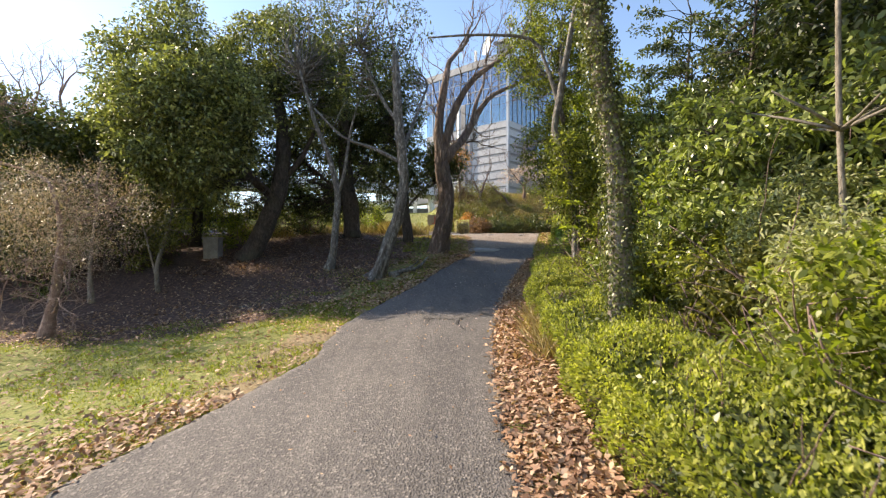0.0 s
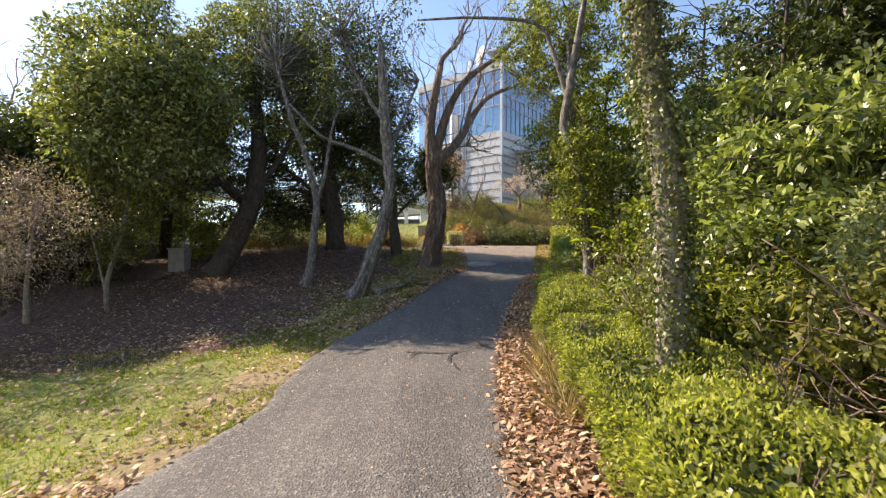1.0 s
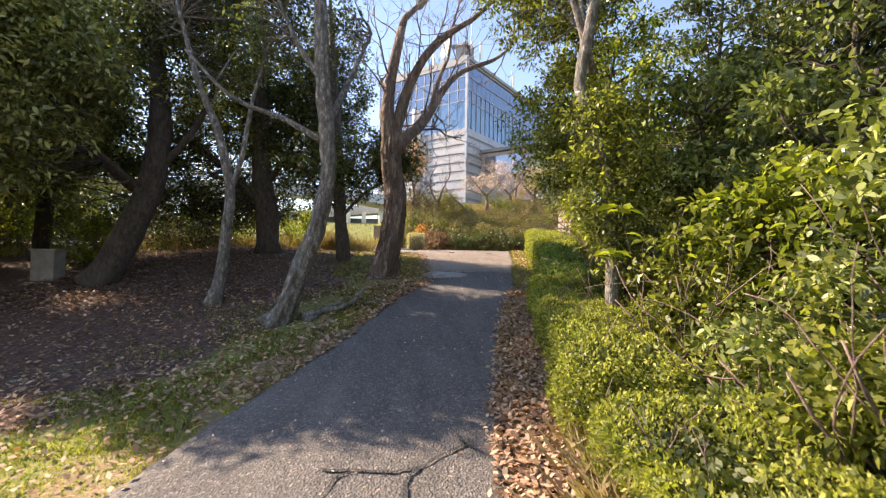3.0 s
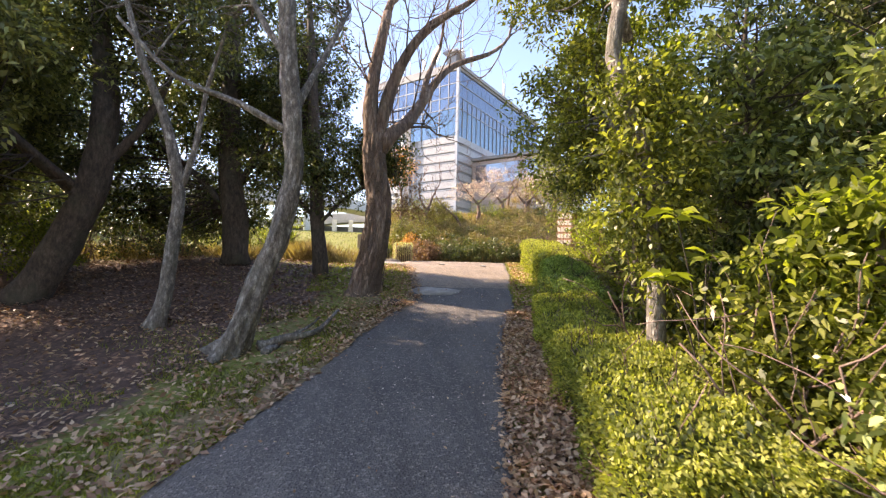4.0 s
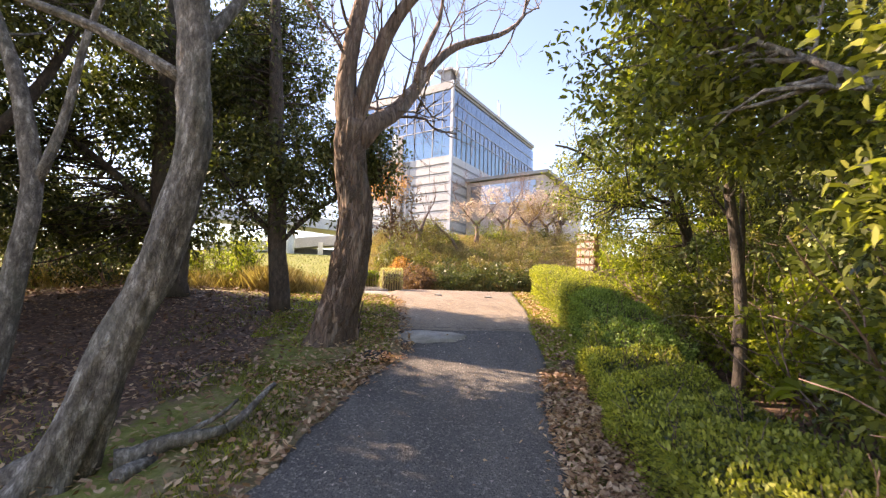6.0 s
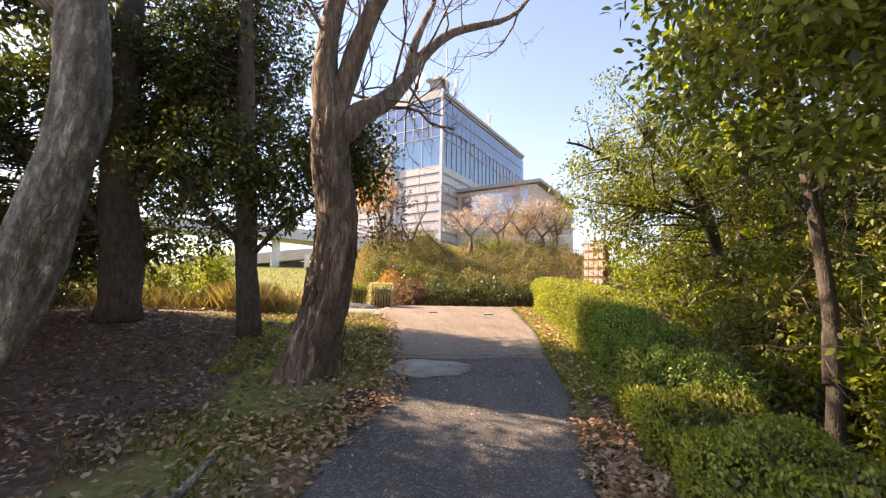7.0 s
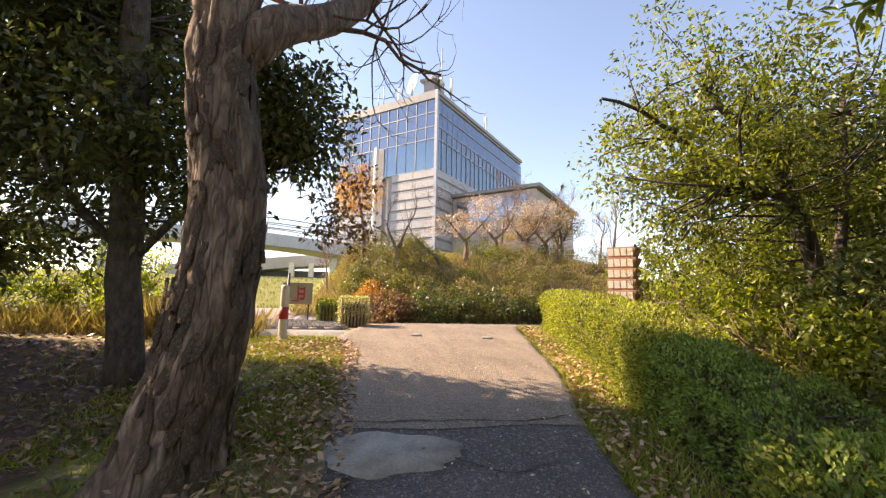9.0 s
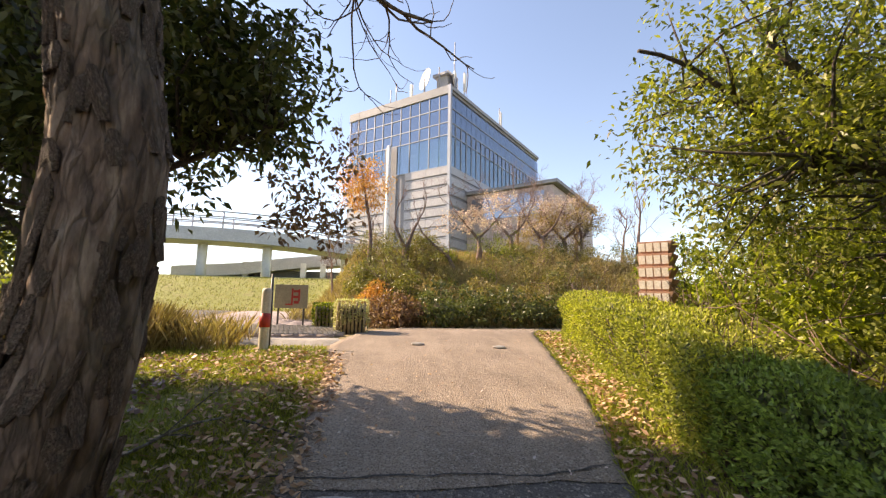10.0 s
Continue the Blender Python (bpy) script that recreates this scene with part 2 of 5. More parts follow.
class Shape:
    """Collects vertices and faces for one mesh."""
    def __init__(self):
        self.v, self.f, self.smooth = [], [], True

    def add(self, verts, faces):
        k = len(self.v)
        self.v.extend(map(tuple, verts))
        self.f.extend(tuple(i + k for i in f) for f in faces)
        return self

    def box(self, x0, y0, z0, x1, y1, z1):
        c = [(x, y, z) for z in (z0, z1) for x, y in ((x0, y0), (x1, y0), (x1, y1), (x0, y1))]
        return self.add(c, [(3, 2, 1, 0), (4, 5, 6, 7), (0, 1, 5, 4), (1, 2, 6, 5), (2, 3, 7, 6), (3, 0, 4, 7)])

    def tube(self, pts, radii, sides=8, wob=0.0, seed=0.0, freq=4.0, flare=0.0, ridge=0.0):
        """A limb: rings along the points, with an uneven girth."""
        p = np.array(pts, float)
        r = np.broadcast_to(np.array(radii, float), (len(p),))
        d = unit(np.gradient(p, axis=0))
        ref = np.where(np.abs(d[:, 2:3]) > 0.9, [[1.0, 0.0, 0.0]], [[0.0, 0.0, 1.0]])
        if np.abs(d[:, 2]).max() > 0.9:
            ref[:] = (1.0, 0.0, 0.0) if np.abs(d[:, 0]).max() < 0.9 else (0.3, 0.9, 0.3)
        a = unit(np.cross(d, ref))
        b = np.cross(d, a)
        ang = np.arange(sides) * 2 * np.pi / sides
        verts = []
        for i in range(len(p)):
            for k, q in enumerate(ang):
                s = r[i]
                if wob:
                    c = Vector((math.cos(q) * 1.3 + seed, math.sin(q) * 1.3, p[i][2] * freq * 0.35 + p[i][0] * 0.2))
                    s *= 1 + wob * noise.noise(c) + 0.5 * wob * noise.noise(c * 2.7)
                if ridge:
                    c = Vector((math.cos(q) * 4.5 + seed, math.sin(q) * 4.5, p[i][2] * 1.6))
                    c += Vector((1, 1, 0)) * 0.5 * noise.noise(Vector((0, seed, p[i][2] * 2.5)))
                    s += ridge * (0.5 - 2.2 * abs(noise.noise(c))) + ridge * 0.6 * noise.noise(c * 2.6)
                if flare:
                    s *= 1 + flare * math.exp(-np.linalg.norm(p[i] - p[0]) * 5.5) * (0.55 + 0.45 * math.cos(5 * q + seed))
                verts.append(p[i] + s * (math.cos(q) * a[i] + math.sin(q) * b[i]))
        n = len(p)
        faces = [(i * sides + k, i * sides + (k + 1) % sides, (i + 1) * sides + (k + 1) % sides, (i + 1) * sides + k)
                 for i in range(n - 1) for k in range(sides)]
        faces += [tuple(range(sides))[::-1], tuple((n - 1) * sides + k for k in range(sides))]
        return self.add(verts, faces)

    def mesh(self, name, material):
        me = bpy.data.meshes.new(name)
        me.from_pydata(self.v, [], self.f)
        me.materials.append(material)
        if self.smooth:
            me.polygons.foreach_set("use_smooth", [True] * len(me.polygons))
        return me


def part(name, shape, material, parent=None, label="", smooth=None, bevel=0.0):
    if smooth is not None:
        shape.smooth = smooth
    ob = new(name, shape.mesh(name, material))
    if parent:
        ob.parent = parent
    if label:
        ob["label"] = label
    if bevel:
        mod = ob.modifiers.new("bevel", "BEVEL")
        mod.width, mod.segments, mod.limit_method = bevel, 2, "ANGLE"
    return ob


def thing(name, label, category, group="", at=(0, 0, 0), kind=""):
    return tagged(new(name), label, category, group, kind)


def smooth_line(pts, step=0.25):
    """Points along a rounded line through the given ones."""
    p = np.array(pts, float)
    if len(p) < 3:
        n = max(3, int(np.linalg.norm(p[-1] - p[0]) / step))
        return p[0] + (p[-1] - p[0]) * np.linspace(0, 1, n)[:, None]
    q = np.vstack([2 * p[0] - p[1], p, 2 * p[-1] - p[-2]])
    out = []
    for i in range(1, len(q) - 2):
        n = max(2, int(np.linalg.norm(q[i + 1] - q[i]) / step))
        for u in np.arange(n) / n:
            out.append(0.5 * (2 * q[i] + (q[i + 1] - q[i - 1]) * u + (2 * q[i - 1] - 5 * q[i] + 4 * q[i + 1] - q[i + 2]) * u * u
                              + (3 * q[i] - q[i - 1] - 3 * q[i + 1] + q[i + 2]) * u ** 3))
    return np.array(out + [p[-1]])


def quads_mesh(name, V, material):
    """One mesh of loose leaves: V is (leaves, corners, 3)."""
    n, k = V.shape[:2]
    me = bpy.data.meshes.new(name)
    me.vertices.add(k * n)
    me.vertices.foreach_set("co", V.astype(np.float32).ravel())
    me.loops.add(k * n)
    me.loops.foreach_set("vertex_index", np.arange(k * n, dtype=np.int32))
    me.polygons.add(n)
    me.polygons.foreach_set("loop_start", np.arange(0, k * n, k, dtype=np.int32))
    me.polygons.foreach_set("loop_total", np.full(n, k, dtype=np.int32))
    me.update(calc_edges=True)
    me.materials.append(material)
    return me


def leaf_quads(P, axis, length, width, lift=0.6, sag=0.25, fine=False, facing=None):
    """Leaf blades that start at P and point along axis, faces mostly up. fine: rounded blades of six corners."""
    n = len(P)
    L = (length * RNG.uniform(0.6, 1.3, n))[:, None]
    W = (width * RNG.uniform(0.7, 1.25, n))[:, None]
    up = unit(np.array([0, 0, lift]) + RNG.normal(0, 0.55, (n, 3)))
    if facing is not None:
        up = unit(facing + RNG.normal(0, 0.3, (n, 3)))
    side = unit(np.cross(axis, up))
    nrm = np.cross(side, axis)
    tip = P + axis * L - np.array([0, 0, 1]) * L * sag * RNG.uniform(0, 1, (n, 1))
    if fine:
        m1 = P + axis * L * 0.3 + nrm * L * 0.07
        m2 = P + axis * L * 0.68 + nrm * L * 0.06
        return np.stack([P, m1 + side * W * 0.48, m2 + side * W * 0.42, tip, m2 - side * W * 0.42, m1 - side * W * 0.48], 1)
    mid = P + axis * L * 0.45 + nrm * L * 0.08
    return np.stack([P, mid + side * W * 0.5, tip, mid - side * W * 0.5], 1)


def ellipsoid_points(n, centre, radii, shell=0.35):
    d = unit(RNG.normal(0, 1, (n, 3)))
    r = RNG.uniform(0, 1, (n, 1)) ** shell
    return np.array(centre) + d * r * np.array(radii)


def clump_leaves(C, R, per, length, width, down=0.15, hollow=0.45, fine=False, flat=0.7):
    """Leaves round the clump centres C, of radius R."""
    n = len(C) * per
    d = unit(RNG.normal(0, 1, (n, 3)) + np.array([0, 0, 0.25]))
    r = RNG.uniform(0.0, 1, (n, 1)) ** hollow
    R = np.repeat(R, per)[:, None]
    P = np.repeat(C, per, 0) + d * r * R * np.array([1, 1, flat])
    axis = unit(d * 0.7 + RNG.normal(0, 0.6, (n, 3)) - np.array([0, 0, down]))
    return leaf_quads(P, axis, length, width, fine=fine)


def grow(s, start, way, length, radius, depth, bend=0.35, kids=4, rise=0.12, sides=6, spread=0.7):
    """A bare branch with its side branches."""
    n = 6
    p, d, pts = np.array(start, float), np.array(way, float), [np.array(start, float)]
    for i in range(n):
        d = unit(d + RNG.normal(0, bend / 2.2, 3) + np.array([0, 0, rise]))
        p = p + d * length / n
        pts.append(p)
    s.tube(pts, np.linspace(radius, radius * 0.45, n + 1), max(3, sides), 0.12 if radius > 0.03 else 0)
    if depth > 0:
        for k in range(kids):
            i = int(RNG.integers(2, n + 1))
            q = unit(unit(pts[i] - pts[i - 1]) + RNG.normal(0, spread, 3))
            grow(s, pts[i], q, length * RNG.uniform(0.45, 0.75), max(radius * RNG.uniform(0.35, 0.55), 0.0045), depth - 1, bend, kids, rise, sides - 1, spread)
    return pts


# ---------------------------------------------------------------- the lie of the land
HY = np.array([-400, -30, 0, 6, 9, 12.4, 15.2, 16.4, 18.7, 21, 25, 400.0])
HZ = np.array([-2.2, -2.0, 0, 0.43, 0.74, 1.16, 1.68, 1.9, 2.12, 2.3, 2.4, 2.4])


def step(a, b, v):
    u = np.clip((v - a) / (b - a), 0, 1)
    return u * u * (3 - 2 * u)


def land(x, y):
    """Height of the ground."""
    x, y = np.asarray(x, float), np.asarray(y, float)
    z = sum(np.interp(y + o, HY, HZ) for o in (-0.6, -0.3, 0, 0.3, 0.6)) / 5
    z = z - (0.045 + 0.085 * (1 - step(10.2, 13.2, y))) * np.clip(-x - 0.3, 0, 6.5) * step(-12, 0, y) * (1 - step(16, 20, y))
    z = z + 0.3 * step(20.5, 27, y) * (1 - step(-1.0, 1.5, x))
    z = z + 0.3 * np.exp(-((x + 4.2) / 2.6) ** 2 - ((y - 17.2) / 1.5) ** 2)
    west = 1 - step(-1.5, 1.0, x)
    foot = 22.7 + 4.5 * west
    z = z + (2.75 - 1.0 * west) * step(0, 8.5 + 7 * west, y - foot) * (1 - 0.9 * step(9, 24, x)) + 0.05 * np.clip(y - 31, 0, 30)
    z = z + 0.12 * step(1.0, 3.0, x - np.interp(y, RY, RX)) * (1 - step(17, 20, y))
    return z


LY = np.array([-8, 2.6, 3.6, 4.3, 5.5, 7.2, 8.6, 10, 11.75, 12.9, 13.6, 14.4, 15.5, 17.4, 19.2, 21, 22.6])
LX = np.array([-3.4, -2.8, -2.44, -2.1, -1.6, -1.58, -1.02, -0.45, 0.04, 0.42, 0.82, 0.86, 0.9, 0.9, 0.7, 1.1, 2.0])
RY = np.array([-8, 2.6, 4.15, 5.9, 7.24, 9.9, 11.6, 13.7, 15.1, 16, 17.7, 20.9, 22.6])
RX = np.array([0.3, 0.52, 0.57, 0.75, 0.97, 1.6, 2.1, 2.8, 3.1, 3.4, 3.8, 4.6, 5.4])


def spread_axis(fine0, fine1, step_fine, far):
    a = list(np.arange(fine0, fine1 + 1e-6, step_fine))
    d = step_fine
    while a[-1] < far:
        d *= 1.25
        a.append(a[-1] + d)
    d = step_fine
    while a[0] > -far:
        d *= 1.25
        a.insert(0, a[0] - d)
    return np.array(a)


def grid_mesh(name, X, Y, Z, material):
    ny, nx = X.shape
    me = bpy.data.meshes.new(name)
    v = np.stack([X, Y, Z], -1).reshape(-1, 3)
    i = np.arange(ny * nx).reshape(ny, nx)
    f = np.stack([i[:-1, :-1], i[:-1, 1:], i[1:, 1:], i[1:, :-1]], -1).reshape(-1, 4)
    me.vertices.add(len(v))
    me.vertices.foreach_set("co", v.astype(np.float32).ravel())
    me.loops.add(f.size)
    me.loops.foreach_set("vertex_index", f.astype(np.int32).ravel())
    me.polygons.add(len(f))
    me.polygons.foreach_set("loop_start", np.arange(0, f.size, 4, dtype=np.int32))
    me.polygons.foreach_set("loop_total", np.full(len(f), 4, dtype=np.int32))
    me.update(calc_edges=True)
    me.polygons.foreach_set("use_smooth", [True] * len(f))
    me.materials.append(material)
    return me


def bumps(X, Y, scale, seed=0.0):
    return np.array([noise.noise(Vector((x * scale + seed, y * scale, seed))) for x, y in zip(X.ravel(), Y.ravel())]).reshape(X.shape)


def soil_amount(x, y):
    """How far the ground is bare soil with leaf litter (under the trees)."""
    left = step(6.6, 8.6, y + 0.12 * (x + 1.5)) * step(0.6, 3.2, np.interp(y, LY, LX) - x) * (1 - step(16.5, 18.5, y))
    right = step(0.0, 0.5, x - np.interp(y, RY, RX)) * (1 - step(17, 20, y))
    return np.maximum(left, right)


gx, gy = spread_axis(-10, 12, 0.2, 700), spread_axis(-2, 34, 0.2, 700)
X, Y = np.meshgrid(gx, gy)
Z = land(X, Y)
near = (np.abs(X) < 16) & (Y > -6) & (Y < 40)
Z[near] += 0.025 * bumps(X[near], Y[near], 2.2)
# a shallow bed under the paving
on_path = (X > np.interp(Y, LY, LX) + 0.15) & (X < np.interp(Y, RY, RX) - 0.15) & (Y < 22.5)
Z[on_path] = land(X[on_path], Y[on_path]) - 0.06
ground = tagged(new("ground", grid_mesh("ground", X, Y, Z, GROUND)), "uneven park ground of lawn, dry grass and leaf-strewn soil", "ground", kind="structure")
for name, values in (("soil", soil_amount(X, Y)), ("dry", np.clip(0.33 + 0.3 * step(14, 20, Y) - 0.3 * step(26, 30, Y) + 0.35 * (1 - step(1.0, 3.5, Y)) + 0.5 * np.exp(-((np.interp(Y, LY, LX) - 0.15 - X) / 0.55) ** 2) * (Y < 16), 0, 1))):
    at = ground.data.attributes.new(name, "FLOAT", "POINT")
    at.data.foreach_set("value", values.astype(np.float32).ravel())


def ribbon(name, y0, y1, material, label, category, lift=0.03, across=26, ragged=0.07):
    """A paved strip between the path's two edges, edges broken and feathered into the ground."""
    ys = np.arange(y0, y1 + 1e-6, 0.1)
    l, r = np.interp(ys, LY, LX), np.interp(ys, RY, RX)
    l = l + ragged * np.array([noise.noise(Vector((y * 1.7, 3, 0))) + 0.6 * noise.noise(Vector((y * 6, 9, 0))) for y in ys]) * 1.6
    r = r + ragged * np.array([noise.noise(Vector((y * 1.9, 30, 0))) + 0.6 * noise.noise(Vector((y * 6, 40, 0))) for y in ys])
    u = np.concatenate([[0, 0.0], np.linspace(0, 1, across), [1, 1.0]])
    X = l[:, None] + (r - l)[:, None] * u
    Y = np.repeat(ys[:, None], X.shape[1], 1)
    Y = Y + 0.07 * bumps(X, 0 * X, 1.4, 2.0) + 0.03 * bumps(X, 0 * X, 6.0, 5.0)
    Z = land(X, Y) + lift + 0.008 * bumps(X, Y, 1.5, 4.0)
    Z[:, 0] -= 0.14
    Z[:, -1] -= 0.14
    Z[:, 1] -= 0.012
    Z[:, -2] -= 0.012
    return tagged(new(name, grid_mesh(name, X, Y, Z, material)), label, category, kind="structure")


ribbon("path", -8, 14.95, ASPHALT, "dark coarse asphalt footpath with crumbling edges", "path")
ribbon("path_upper", 14.8, 22.6, ASPHALT_TAN, "worn tan asphalt at the top of the path", "path", lift=0.036)


def slab(name, x0, x1, y0, y1, material, label, category, lift, skew=0.0):
    xs, ys = np.arange(x0, x1 + 1e-6, 0.25), np.arange(y0, y1 + 1e-6, 0.2)
    X, Y = np.meshgrid(xs, ys)
    X = X + skew * (Y - y0)
    Z = land(X, Y) + lift
    for k in (0, -1):
        Z[:, k] -= 0.12
        Z[k, :] -= 0.12
    return tagged(new(name, grid_mesh(name, X, Y, Z, material)), label, category, kind="structure")


slab("pavement_apron", -9.5, 1.0, 19.25, 20.1, CONCRETE, "pale concrete strip across the road mouth", "pavement", 0.05)
slab("road", -14, -2.6, 20.0, 26.6, ASPHALT, "dark asphalt side road", "road", 0.035)
paving = slab("pavement", -2.7, 0.9, 20.05, 26.4, PAVER, "grey-brown block paving with raised ribs", "pavement", 0.04)
slab("road_right", 4.2, 15, 21.7, 23.2, ASPHALT_TAN, "worn tan asphalt lane behind the hedge", "road", 0.03)

# ---------------------------------------------------------------- the office building on the hill
BX = Vector((0.655, 0.7555, 0))
BUILDING = Matrix(((BX.x, -BX.y, 0, 7.25), (BX.y, BX.x, 0, 50.0), (0, 0, 1, 5.2), (0, 0, 0, 1)))


def sheet(s, axis, a0, a1, z0, z1, out, thick):
    """A flat piece on a facade: axis 'x' runs along the long side, 'y' along the short one."""
    if axis == "x":
        s.box(a0, -out, z0, a1, -out + thick, z1)
    else:
        s.box(-out, a0, z0, -out + thick, a1, z1)
    return s


def office_building():
    b = thing("office_building", "pale panelled office block with blue glass upper floors", "building")
    b.matrix_world = BUILDING
    W, D, T = 12.4, 21.9, 18.5
    g0, g1, g2 = 10.8, 13.75, 17.7
    part("wall", Shape().box(0.35, 0.35, -1.5, D - 0.1, W - 0.1, T - 0.6), INTERIOR, b, "grey inner wall behind glass", False)
    part("roof", Shape().box(0.05, 0.05, T - 0.6, D, W, T - 0.25), JOINT, b, "", False)
    for axis, n in (("x", D), ("y", W)):
        part("parapet", sheet(Shape(), axis, -0.1, n + 0.1, g2 + (0.0 if axis == "y" else 0.45), T, 0.13, 0.35), PARAPET, b, "pale grey parapet band", False)
    panel_rows = 13
    h = (g0 + 1.5) / panel_rows
    for axis, n, cols in (("y", W, 5), ("x", D, 8)):
        s = Shape()
        sheet(s, axis, 0.02, n, -1.5, g0, -0.05, 0.3)
        part("wall", s, JOINT, b, "", False)
        w = n / cols
        for i in range(cols):
            for k in range(panel_rows):
                z = -1.5 + k * h
                if axis == "y" and 6.1 < (i + 0.5) * w < 7.6:
                    continue
                s = sheet(Shape(), axis, i * w + 0.02, (i + 1) * w - 0.02, z + 0.26, z + h - 0.02, 0.05, 0.12)
                part("panel", s, PANEL, b, "", False)
                if axis == "y":
                    part("ledge", sheet(Shape(), axis, i * w + 0.02, (i + 1) * w - 0.02, z + 0.05, z + 0.11, 0.0, 0.08), MULLION, b, "", False)
    for axis, n, cols in (("y", W, 11), ("x", D, 22)):
        w = n / cols
        for i in range(cols):
            part("pane", sheet(Shape(), axis, i * w + 0.04, (i + 1) * w - 0.04, g0 + 0.05, g1 - 0.05, 0.0, 0.03), GLASS_PALE, b, "", False)
            for a, c in ((g1, g1 + 1.2), (g1 + 1.2, g1 + 2.6), (g1 + 2.6, g2)):
                part("pane", sheet(Shape(), axis, i * w + 0.04, (i + 1) * w - 0.04, a + 0.04, c - 0.04, 0.0, 0.03), GLASS_BLUE, b, "", False)
        for i in range(cols + 1):
            part("mullion", sheet(Shape(), axis, i * w - 0.035, i * w + 0.035, g0 if i % 2 == 0 or axis == "x" else g1, g2 if axis == "y" else g1 + 1.2, 0.07, 0.12), MULLION, b, "", False)
        for z in (g0, g1, g1 + 1.2, g1 + 2.6):
            part("transom", sheet(Shape(), axis, 0, n, z - 0.035, z + 0.035, 0.065, 0.12), MULLION, b, "", False)
    part("corner_post", Shape().box(-0.16, -0.16, -1.5, 0.12, 0.12, T), MULLION, b, "", False)
    part("downpipe", Shape().tube([(-0.5, 6.6, -1.5), (-0.5, 6.6, 6), (-0.5, 6.6, g1)], 0.22, 16), WHITE, b, "thick white vertical duct")
    part("recess", Shape().box(-0.06, 6.0, -1.5, -0.02, 7.5, g1), JOINT, b, "", False)
    # low wing
    part("wing_wall", Shape().box(3.1, -8.4, 3.2, 15.5, -0.1, 8.6), WING, b, "brownish wing wall", False)
    part("wing_roof", Shape().box(2.8, -8.9, 8.7, 15.9, -0.1, 9.0), JOINT, b, "dark grey metal roof edge", False)
    part("wing_window", Shape().box(3.05, -7.6, 6.2, 3.14, -0.6, 8.2), GLASS_BLUE, b, "", False)
    for x in (4.0, 9.0, 15.0):
        part("column", Shape().box(x - 0.3, -8.2, -1.5, x + 0.3, -7.6, 3.2), PANEL, b, "", False)
    part("wing_core", Shape().box(5, -5.5, -1.5, 14, -0.1, 3.2), JOINT, b, "", False)
    # roof plant
    part("penthouse", Shape().box(0.9, 0.9, T - 0.3, 2.1, 2.1, T + 1.7), PANEL, b, "pale rooftop cabin", False)
    part("penthouse_roof", Shape().box(0.6, 0.6, T + 1.7, 2.4, 2.4, T + 1.95), PANEL, b, "", False)
    return b


def dish(parent, x, y, z, r, way):
    s = Shape()
    m = look((x, y, z), (x + way[0], y + way[1], z + way[2]))
    rings, sides = 6, 20
    v = [(0, 0, 0.35 * r)] + [(r * i / rings * math.cos(a), r * i / rings * math.sin(a), 0.35 * r * (1 - (i / rings) ** 2))
                            for i in range(1, rings + 1) for a in np.arange(sides) * 2 * math.pi / sides]
    f = [(0, 1 + k, 1 + (k + 1) % sides) for k in range(sides)]
    f += [(1 + (i - 1) * sides + k, 1 + i * sides + k, 1 + i * sides + (k + 1) % sides, 1 + (i - 1) * sides + (k + 1) % sides)
          for i in range(1, rings) for k in range(sides)]
    s.add([m @ Vector(q) for q in v], f)
    p = part("dish", s, WHITE, parent, "round white dish antenna")
    part("mount", Shape().tube([(x, y, z - r - 0.6), (x, y, z - r * 0.3), (x, y, z)], 0.09, 8), MULLION, parent)
    return p


office = office_building()
aerials = thing("rooftop_antennas", "white dish antennas and thin masts on the office roof edge", "antenna")
aerials.matrix_world = BUILDING @ Matrix.Translation((0, 0, 18.3))
dish(aerials, 0.4, 3.2, 1.9, 1.1, (-1, 0.5, 0.15))
dish(aerials, 1.9, 0.5, 1.7, 1.0, (0.4, -1, 0.1))
for x, y, h in ((2.2, 0.9, 6.0), (1.2, 0.3, 3.0), (3.2, 0.4, 3.2), (0.4, 1.5, 2.6), (0.3, 6.6, 2.4), (0.3, 7.3, 1.8), (11, 0.3, 2.6), (11.6, 0.3, 2.2)):
    part("mast", Shape().tube([(x, y, -0.1), (x, y, h / 2), (x, y, h)], 0.06, 6), MULLION, aerials)
for x, y, h in ((11.3, 0.3, 1.6), (3.0, 0.2, 2.2), (0.2, 4.6, 1.0)):
    part("panel_antenna", Shape().box(x - 0.15, y - 0.1, h - 1.2, x + 0.15, y + 0.1, h + 0.6), WHITE, aerials, "", False)


# ---------------------------------------------------------------- raised walkway beyond the lawn
def arc_band(s, pts, w, z0, z1):
    p = smooth_line(pts, 1.0)
    d = unit(np.gradient(p, axis=0))
    n = np.stack([-d[:, 1], d[:, 0], 0 * d[:, 0]], 1) * w / 2
    v = []
    for q, k in zip(p, n):
        for sgn, z in ((1, z0), (-1, z0), (-1, z1), (1, z1)):
            v.append(q + sgn * k + np.array([0, 0, z]))
    f = [(i * 4 + a, i * 4 + (a + 1) % 4, i * 4 + 4 + (a + 1) % 4, i * 4 + 4 + a) for i in range(len(p) - 1) for a in range(4)]
    s.add(v, f + [(0, 1, 2, 3), tuple(len(v) - 4 + k for k in (3, 2, 1, 0))])
    return p, n


